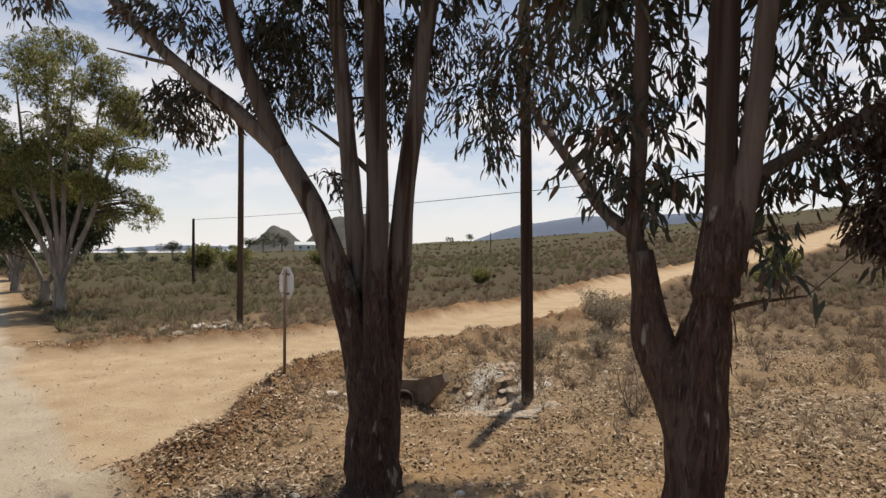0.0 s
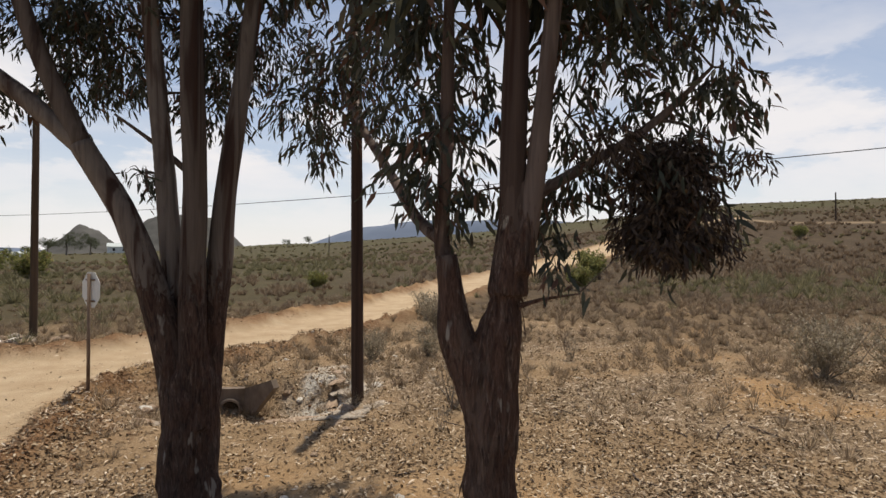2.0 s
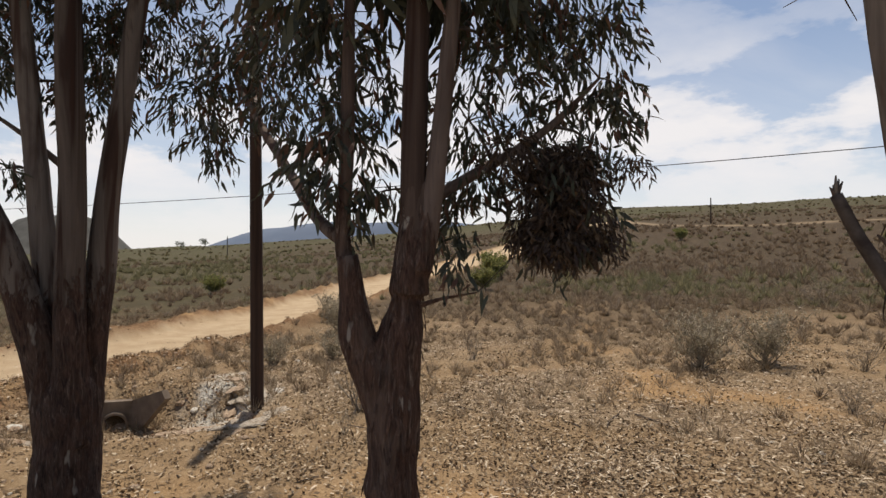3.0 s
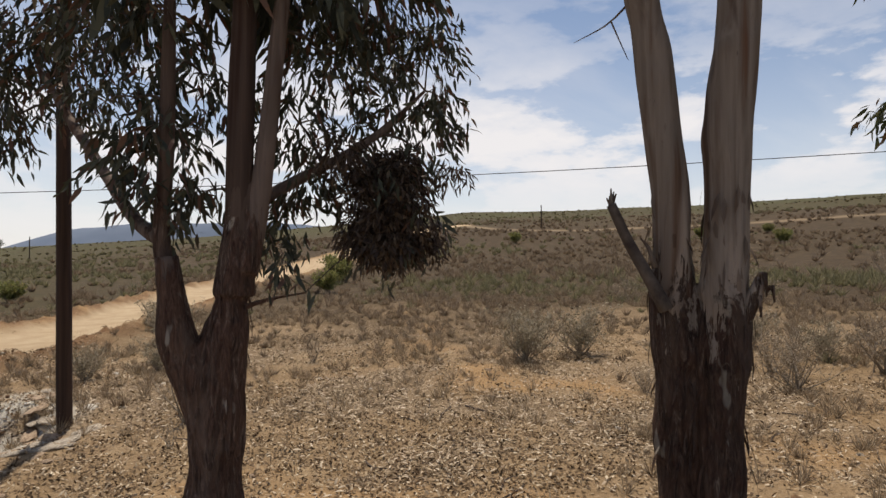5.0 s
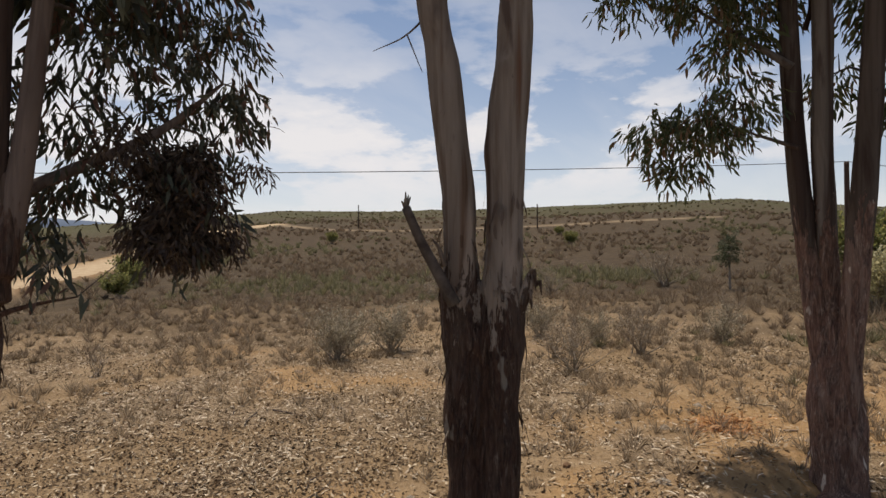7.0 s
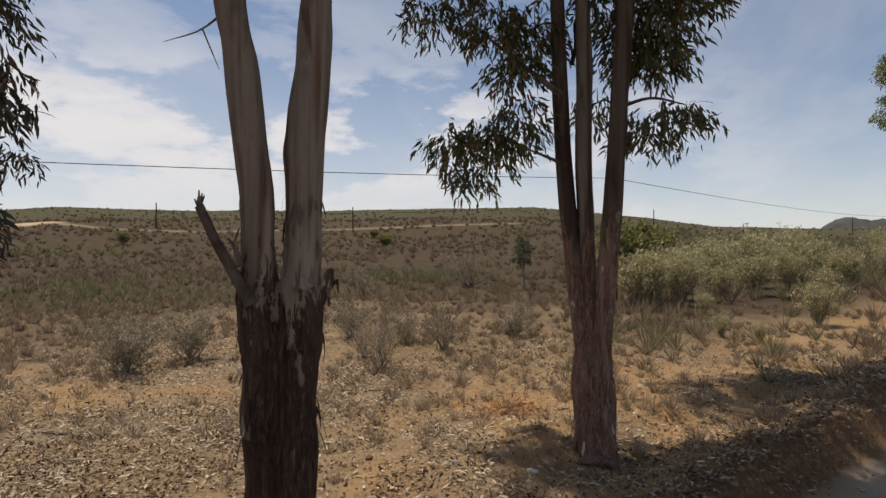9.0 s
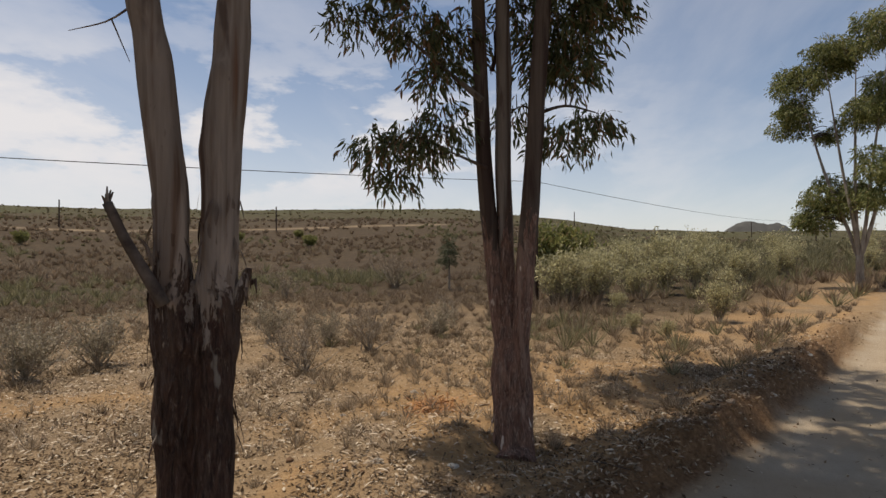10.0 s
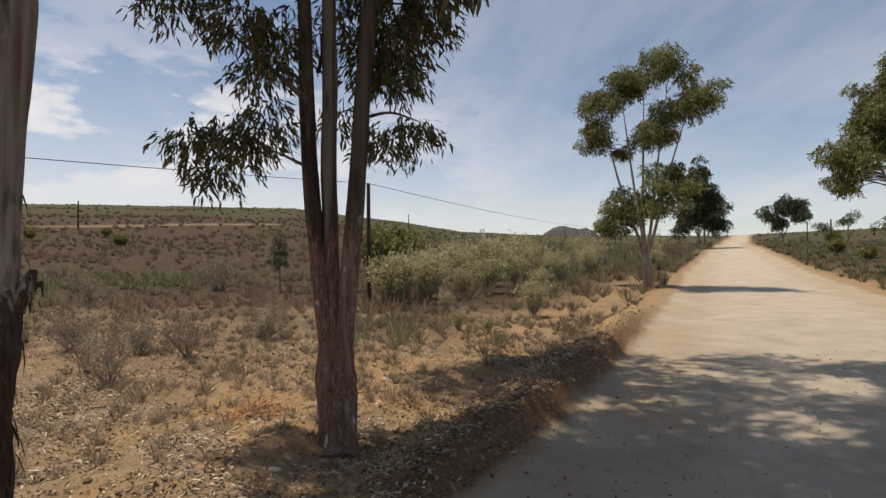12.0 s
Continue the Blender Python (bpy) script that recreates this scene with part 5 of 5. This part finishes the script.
def bushes():
    olive = (*bush_meshes(5, 20, 1.0, 0.85, 2600, 0.05, M_BUSH_LEAF), "grey-green fine-twigged bush on dry ground", "shrub", "field shrubs")
    bare = (*bush_meshes(6, 15, 1.0, 0.9, 900, 0.04, M_GRASS), "nearly bare grey thorny bush", "dry_bush", "dry bushes")
    reed = (*bush_meshes(7, 30, 1.0, 0.40, 2500, 0.06, M_REED, 0.005, 6, 0.34), "tall upright yellow-green bush in the scrub", "tall_bush", "tall bushes beside the road")
    thick = (*bush_meshes(8, 18, 1.0, 0.75, 4200, 0.085, M_LEAF_FAR), "dense green rounded bush", "green_bush", "green bushes")
    dead = (*bush_meshes(9, 8, 1.0, 0.5, 0, 0.03, M_GRASS, 0.008, 9), "dead leafless twiggy shrub", "dead_bush", "dead shrubs")
    rng = np.random.default_rng(9)
    for x, y, size in ((9.3, 8.0, 1.1), (10.6, 7.5, 1.1), (10.9, 9.2, 0.9), (12.8, 2.5, 1.2), (10.55, 3.2, 1.0), (13.9, 5.3, 1.0), (8.7, 4.8, 0.5), (11.6, 4.0, 0.9), (13.2, 3.6, 0.8), (15.0, 1.2, 0.8), (11.6, 6.3, 0.6), (14.6, 6.8, 0.8)):
        bush(bare if x < 9.2 or 10.5 < x < 12.9 and y < 7 else olive, x, y, size, rng.uniform(0, 360))
    for x, y, size in ((4.5, 16.5, 1.2), (3.3, 13.0, 0.7), (4.9, 19.5, 0.9), (1.9, 12.6, 0.7)):
        bush(olive, x, y, size, rng.uniform(0, 360))
    for x, y, size in ((2.62, 8.5, 1.05), (6.0, 11.2, 0.7), (2.1, 7.4, 0.4), (12.3, 3.9, 0.9), (11.5, 3.5, 0.8), (14.2, 2.9, 1.1)):
        bush(dead, x, y, size, rng.uniform(0, 360))
    for x, y, size in ((29.5, 5.4, 2.2), (16.6, -0.8, 0.8), (19.5, 1.5, 1.0), (24, 9, 1.4), (21, 13, 1.2)):
        bush(bare, x, y, size, rng.uniform(0, 360))
    for x, y, size in ((23.7, -2.5, 2.1), (24.5, -3.1, 2.2), (25.2, -4.3, 2.0), (27.2, -4.4, 2.3), (20.3, -7.6, 1.35), (35.9, -9.3, 3.0), (33.0, -7.0, 2.5), (30.5, -8.4, 2.0), (36.5, -14.0, 2.0), (41.0, -13.0, 2.6), (39.0, -15.5, 2.2), (29.0, -10.8, 1.4), (45.0, -16.0, 2.6), (47.0, -21.0, 2.4), (52.0, -24.0, 2.5), (44.0, -20.0, 2.2), (31.0, -5.5, 2.2), (38.5, -8.0, 2.6), (34.5, -11.0, 2.0), (48.0, -13.0, 3.0), (55.0, -18.0, 3.0), (60.0, -26.0, 3.0), (42.0, -8.5, 2.8), (64.0, -20.0, 3.2), (58.0, -33.0, 2.6), (70.0, -40.0, 3.0), (28.4, -6.5, 1.5), (50.0, -29.0, 2.0), (22.0, -4.6, 0.8), (17.2, -4.2, 0.6), (16.6, -5.0, 0.5)):
        bush(reed, x, y, size, rng.uniform(0, 360))
    for x, y, size in ((41.0, -3.0, 3.9), (44.0, -5.0, 3.4), (18.5, 32.0, 1.6), (20.5, 36.0, 1.8), (52.0, 48.0, 1.5), (60.0, 21.0, 1.6), (66.0, 32.0, 1.3), (72.0, 27.0, 1.2), (58.0, 30.0, 1.0), (15.0, 27.0, 1.3), (-20.0, 55.0, 2.8), (-26.0, 62.0, 3.2), (-15.0, 70.0, 2.6), (78.0, -74.0, 2.5), (58.0, -56.0, 2.0), (48.0, -50.0, 1.6), (-4.0, 33.0, 1.4), (2.0, 36.0, 1.2)):
        bush(thick, x, y, size, rng.uniform(0, 360))
    small = root("small_tree", stand(28.7, 2.45, 0.02), "small dark rounded tree on a thin stem", "tree")
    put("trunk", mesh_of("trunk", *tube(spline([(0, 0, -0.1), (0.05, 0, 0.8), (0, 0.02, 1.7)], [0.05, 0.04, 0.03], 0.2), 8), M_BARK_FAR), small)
    put("crown", blade_mesh("crown", foliage(rng, [(0, 0, 1.7, 0.50, 0.9, 1), (0.1, 0, 2.15, 0.44, 0.9, 1), (-0.15, 0.1, 1.4, 0.4, 0.7, 1), (0.05, -0.1, 2.55, 0.28, 1.1, 1)], 3200, 0.13, 0.2), M_LEAF_DARK), small)


bushes()


# ---- what nobody could count: leaf litter, tufts, scrub ----
def strew(rng, count, a0, a1, r0, r1, power=1.0):
    a = np.radians(rng.uniform(a0, a1, count))
    r = r0 + (r1 - r0) * rng.uniform(0, 1, count) ** power
    return r * np.cos(a), r * np.sin(a)


def leaf_litter():
    rng = np.random.default_rng(101)
    x, y = strew(rng, 200000, -50, 132, 3.0, 19, 1.0)
    main, side = verge(x, y)
    off = np.minimum(main, side)
    patch = lumps(x, y, 2.6, 13) * 0.6 + lumps(x, y, 0.8, 14) * 0.4
    keep = rng.uniform(0, 1, len(x)) < ease(0.0, 0.6, off) * (0.10 + 0.90 * ease(0.36, 0.58, patch)) * (1 - 0.72 * bare_soil(x, y)) * (1 - 0.6 * ease(10, 19, np.hypot(x, y))) + 0.02
    x, y, off = x[keep], y[keep], off[keep]
    z = height(x, y) + rng.uniform(0.004, 0.03, len(x))
    at = np.stack([x, y, z], 1)
    way = np.stack([rng.normal(size=len(x)), rng.normal(size=len(x)), rng.normal(size=len(x)) * 0.22], 1)
    flat = np.stack([rng.normal(size=len(x)) * 0.35, rng.normal(size=len(x)) * 0.35, np.ones(len(x))], 1)
    ln = rng.uniform(0.03, 0.12, len(x))
    tagged(new("leaf_litter", blade_mesh("leaf_litter", [blades(at, way, flat, ln, ln * rng.uniform(0.12, 0.26, len(x)), 0.12)], M_LITTER)), "dry curled gum leaves and bark chips on the ground", "leaf litter", kind="stuff")
    x, y = strew(rng, 90000, -50, 132, 3.5, 24)
    main, side = verge(x, y)
    u = along(x, y)[0]
    keep = rng.uniform(0, 1, len(x)) < bump(side, 0.6, 0.6) * (main > -0.2) + 0.8 * bump(main, 0.35, 0.4) * (u > 2) + 0.3 * np.exp(-((x + 0.4) / 1.6) ** 2 - ((y - 10.3) / 1.6) ** 2) + 0.9 * np.exp(-((x - 8.4) / 0.35) ** 2 - ((y - 0.4) / 0.3) ** 2)
    x, y = x[keep], y[keep]
    at = np.stack([x, y, height(x, y) + rng.uniform(0.004, 0.05, len(x))], 1)
    way = rng.normal(size=at.shape) * [1, 1, 0.35]
    ln = rng.uniform(0.025, 0.085, len(x))
    tagged(new("reddish_litter", blade_mesh("reddish_litter", [blades(at, way, rng.normal(size=at.shape) * 0.5 + [0, 0, 1], ln, ln * rng.uniform(0.18, 0.4, len(x)), 0.15)], M_LITTER_RED)), "reddish brown bark and leaf crumbs on the road banks", "leaf litter", kind="stuff")


def crumbs():
    """Small flat bits of bark, twig and clod, one square each, thick on the ground nearby."""
    rng = np.random.default_rng(404)
    x, y = strew(rng, 260000, -48, 130, 3.2, 17, 0.95)
    main, side = verge(x, y)
    off = np.minimum(main, side)
    thick = lumps(x, y, 1.3, 31) * 0.55 + lumps(x, y, 0.4, 32) * 0.45
    bank = bump(side, 0.6, 0.6) + bump(main, 0.8, 0.6) * (along(x, y)[0] > 2) + np.exp(-((x + 0.4) / 2.0) ** 2 - ((y - 10.3) / 2.0) ** 2)
    keep = rng.uniform(0, 1, len(x)) < ease(-0.1, 0.5, off) * (0.10 + 0.75 * ease(0.38, 0.64, thick) * (1 - 0.6 * bare_soil(x, y)) + 0.5 * bank) + 0.012
    x, y = x[keep], y[keep]
    n = len(x)
    at = np.stack([x, y, height(x, y) + rng.uniform(0.0, 0.03, n)], 1)
    up = rng.normal(size=(n, 3)) * 0.5 + [0, 0, 1]
    a = np.cross(up, rng.normal(size=(n, 3)))
    a /= np.linalg.norm(a, axis=1, keepdims=True)
    b = np.cross(up, a)
    b /= np.linalg.norm(b, axis=1, keepdims=True)
    la, lb = rng.uniform(0.012, 0.045, (n, 1)), rng.uniform(0.006, 0.02, (n, 1))
    verts = np.stack([at - a * la, at - b * lb, at + a * la * rng.uniform(0.6, 1.1, (n, 1)), at + b * lb], 1).reshape(-1, 3)
    me = bpy.data.meshes.new("crumbs")
    me.from_pydata(verts.tolist(), [], np.arange(4 * n).reshape(-1, 4).tolist())
    me.materials.append(M_CRUMB)
    tagged(new("ground_crumbs", me), "small brown crumbs of bark, clod and twig on the soil", "leaf litter", kind="stuff")


def tuft_field(name, label, rng, x, y, tall, per, material, wide=0.006, round_=1.1):
    """Rounded tufts of many blades, one triangle each, at those places: thin nearby, widened with distance from the
    camera.
    """
    n = len(x)
    z = height(x, y)
    cx, cy, cz, t = (np.repeat(v, per) for v in (x, y, z, tall))
    a = rng.uniform(0, 2 * math.pi, n * per)
    lean = rng.uniform(0.0, 1.0, n * per) ** 0.7 * round_
    way = np.stack([np.cos(a) * lean, np.sin(a) * lean, np.ones(n * per)], 1) + rng.normal(size=(n * per, 3)) * 0.22
    way /= np.linalg.norm(way, axis=1, keepdims=True)
    inner = rng.uniform(0, 0.45, n * per)
    ln = t * rng.uniform(0.5, 1.1, n * per)
    at = np.stack([cx, cy, cz - 0.02], 1) + way * (inner * ln)[:, None] * [1.3, 1.3, 0.8]
    side = np.cross(way, rng.normal(size=way.shape))
    side /= np.linalg.norm(side, axis=1, keepdims=True)
    w = (wide * rng.uniform(0.6, 1.6, n * per) * np.maximum(1.0, np.hypot(cx, cy) / 9.0))[:, None]
    verts = np.stack([at - side * w, at + side * w, at + way * (ln * (1 - 0.6 * inner))[:, None]], 1).reshape(-1, 3)
    me = bpy.data.meshes.new(name)
    me.from_pydata(verts.tolist(), [], np.arange(len(verts)).reshape(-1, 3).tolist())
    me.materials.append(material)
    tagged(new(name, me), label, "grass", kind="stuff")


def scatter():
    rng = np.random.default_rng(202)
    x, y = strew(rng, 7600, -40, 125, 5.5, 30, 0.85)
    main, side = verge(x, y)
    off = np.minimum(main, side)
    r = np.hypot(x, y)
    keep = (off > 0.9) & (rng.uniform(0, 1, len(x)) < (0.02 + 0.98 * ease(6.5, 14, r + 3.0 * (np.arctan2(y, x) < 0.55))) * ease(0.25, 0.6, lumps(x, y, 3.0, 21)))
    x, y = x[keep], y[keep]
    tuft_field("grass_tufts", "small dry straw-coloured grass tufts", rng, x, y, rng.uniform(0.10, 0.34, len(x)), 46, M_GRASS, 0.004)
    x, y = strew(rng, 15000, -42, 128, 10, 130, 1.08)
    main, side = verge(x, y)
    off = np.minimum(main, side)
    r, az = np.hypot(x, y), np.degrees(np.arctan2(y, x))
    keep = (off > 0.8) & (line_distance(x, y, TRACK) > 1.5) & (rng.uniform(0, 1, len(x)) < (0.2 + 0.8 * ease(0.3, 0.6, lumps(x, y, 7.0, 22))) * (0.12 + 0.88 * ease(13, 28, r + 7 * (az < 32))))
    keep &= ~((along(x, y)[1] < 7.5) & (az < 0) & (r < 36) & ((rng.uniform(0, 1, len(x)) < 0.55) | (main < 1.3)))
    x, y, az, r = x[keep], y[keep], az[keep], r[keep]
    pick = lumps(x, y, 11.0, 23) + rng.normal(size=len(x)) * 0.12 + 0.3 * (az < 0) + 0.16 * (az > 78) - 0.08 * (az < 70) > 0.58
    tall = rng.uniform(0.2, 0.55, len(x)) * (1 + 0.9 * ease(0, 8, -az)) * (0.7 + 0.5 * ease(12, 40, r))
    tuft_field("dry_scrub", "brown dry scrub covering the field", rng, x[~pick], y[~pick], tall[~pick], 38, M_GRASS_BROWN)
    tuft_field("green_scrub", "grey-green low scrub covering the field", rng, x[pick], y[pick], tall[pick] * 1.15, 40, M_GRASS_GREEN)
    x, y = strew(rng, 5200, -75, 135, 110, 430, 1.1)
    main, side = verge(x, y)
    keep = (np.minimum(main, side) > 2) & (rng.uniform(0, 1, len(x)) < 0.15 + 0.85 * ease(0.35, 0.65, lumps(x, y, 40.0, 24)))
    x, y = x[keep], y[keep]
    tuft_field("far_scrub", "dark low bushes on the far slopes", rng, x, y, rng.uniform(0.2, 0.7, len(x)), 26, M_SCRUB_FAR, 0.010)
    x, y = strew(rng, 2600, -75, -37, 12, 110, 1.1)
    main, side = verge(x, y)
    keep = main > 0.8
    x, y = x[keep], y[keep]
    tuft_field("verge_scrub", "grey-green scrub across the road", rng, x, y, rng.uniform(0.3, 0.8, len(x)), 36, M_GRASS_GREEN)


def clods():
    """Clods and bits of stone on the road banks, in the washed-out pit and along the trodden strip."""
    rng = np.random.default_rng(505)
    x, y = strew(rng, 60000, -50, 132, 3.6, 26)
    main, side = verge(x, y)
    u = along(x, y)[0]
    bank = 1.0 * bump(side, 0.6, 0.55) * (main > -0.1) + 0.8 * bump(main, 0.4, 0.4) * (u > 3) + 0.8 * np.exp(-((x + 0.4) / 1.9) ** 2 - ((y - 10.6) / 2.0) ** 2) + 0.16 * bump(main, 2.2, 0.9) * (u > 0)
    keep = rng.uniform(0, 1, len(x)) < (0.6 * bank + 0.006) * ease(-0.05, 0.2, np.minimum(main, side))
    x, y = x[keep], y[keep]
    bm = bmesh.new()
    bmesh.ops.create_icosphere(bm, subdivisions=1, radius=1.0)
    ball = np.array([v.co for v in bm.verts])
    tris = np.array([[v.index for v in f.verts] for f in bm.faces])
    bm.free()
    n = len(x)
    size = 0.010 + 0.034 * rng.uniform(0, 1, n) ** 2.5
    shape = ball[None] * rng.uniform(0.55, 1.25, (n, len(ball), 1)) * rng.uniform(0.6, 1.2, (n, 1, 3)) * size[:, None, None]
    verts = (shape + np.stack([x, y, height(x, y) + size * 0.3], 1)[:, None, :]).reshape(-1, 3)
    faces = (tris[None] + (np.arange(n) * len(ball))[:, None, None]).reshape(-1, 3)
    me = bpy.data.meshes.new("clods")
    me.from_pydata(verts.tolist(), [], faces.tolist())
    me.materials.append(M_CLOD)
    tagged(new("soil_clods", me), "reddish brown clods and stones on the road banks", "soil", kind="stuff")


leaf_litter()
crumbs()
clods()
scatter()


# ---- far off: trees, a farmhouse ----
def round_tree(x, y, tall, seed, label, lift=0.5):
    rng = np.random.default_rng(seed)
    ob = root("field_tree", stand(x, y, 0.05), label, "tree", "far trees")
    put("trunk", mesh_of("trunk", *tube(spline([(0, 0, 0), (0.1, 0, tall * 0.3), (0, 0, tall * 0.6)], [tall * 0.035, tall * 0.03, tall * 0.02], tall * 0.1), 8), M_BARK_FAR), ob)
    clumps = [(rng.normal() * tall * 0.16, rng.normal() * tall * 0.16, tall * (lift + 0.32 * rng.uniform()), tall * rng.uniform(0.14, 0.24), 0.8, 1) for _ in range(7)]
    tagged(put("crown", blade_mesh("crown", foliage(rng, clumps, 11000 / tall ** 2, tall * 0.055, 0.35), M_LEAF_DARK), ob), kind="stuff")


for k, (az, far, tall, lift) in enumerate(((124.5, 95, 4.2, 0.3), (122.6, 105, 3.6, 0.3), (120.9, 100, 3.0, 0.25), (119.2, 112, 3.4, 0.3), (117.0, 118, 2.8, 0.25), (115.0, 125, 2.4, 0.25), (126.5, 90, 4.6, 0.3), (113.0, 180, 3.0, 0.25), (115.3, 150, 5.6, 0.5), (117.7, 170, 4.2, 0.45), (119.5, 190, 4.6, 0.4), (122, 180, 5.0, 0.4), (107.5, 230, 9.5, 0.45), (105.8, 235, 8.0, 0.4), (108.8, 240, 7.5, 0.45), (111.5, 260, 5.0, 0.35), (110.0, 250, 5.0, 0.35), (-44.5, 130, 5.0, 0.7), (-43.0, 120, 4.2, 0.5), (-47.5, 110, 5.0, 0.5), (-33.8, 150, 9.0, 0.4), (-27.0, 190, 5.0, 0.4), (87.5, 260, 5.0, 0.4), (89.5, 270, 4.0, 0.4))):
    round_tree(far * math.cos(radians(az)), far * math.sin(radians(az)), tall, 300 + k, "dark rounded tree far off on the plain", lift)


def house(az, far, wide, high, deep, turn, label):
    x, y = far * math.cos(radians(az)), far * math.sin(radians(az))
    ob = root("farm_building", stand(x, y, 0.1), label, "building", "far buildings")
    ob.rotation_euler = (0, 0, radians(turn))
    v = [(sx * wide / 2, sy * deep / 2, z) for z in (0, high) for sx, sy in ((-1, -1), (1, -1), (1, 1), (-1, 1))]
    put("wall", mesh_of("wall", v, [(0, 1, 5, 4), (1, 2, 6, 5), (2, 3, 7, 6), (3, 0, 4, 7)], M_WHITEWASH, False), ob)
    e = 0.3
    r = [(-wide / 2 - e, -deep / 2 - e, high), (wide / 2 + e, -deep / 2 - e, high), (wide / 2 + e, deep / 2 + e, high), (-wide / 2 - e, deep / 2 + e, high), (-wide / 2 - e, 0, high * 1.55), (wide / 2 + e, 0, high * 1.55)]
    put("roof", mesh_of("roof", r, [(0, 1, 5, 4), (2, 3, 4, 5), (1, 2, 5), (3, 0, 4), (3, 2, 1, 0)], M_TIN, False), ob)
    for k in range(-1, 2):
        w = [(k * wide * 0.3 + dx, -deep / 2 - 0.02, high * z) for dx, z in ((-0.5, 0.35), (0.5, 0.35), (0.5, 0.75), (-0.5, 0.75))]
        put("window", mesh_of("window", w, [(0, 1, 2, 3)], M_DARK, False), ob)


house(103.3, 300, 13, 3.0, 7, 12, "far white farmhouse with a tin roof")
house(110.8, 280, 9, 1.6, 5, 18, "far low white shed")
house(112.6, 290, 6, 1.5, 4, 18, "far low white shed")
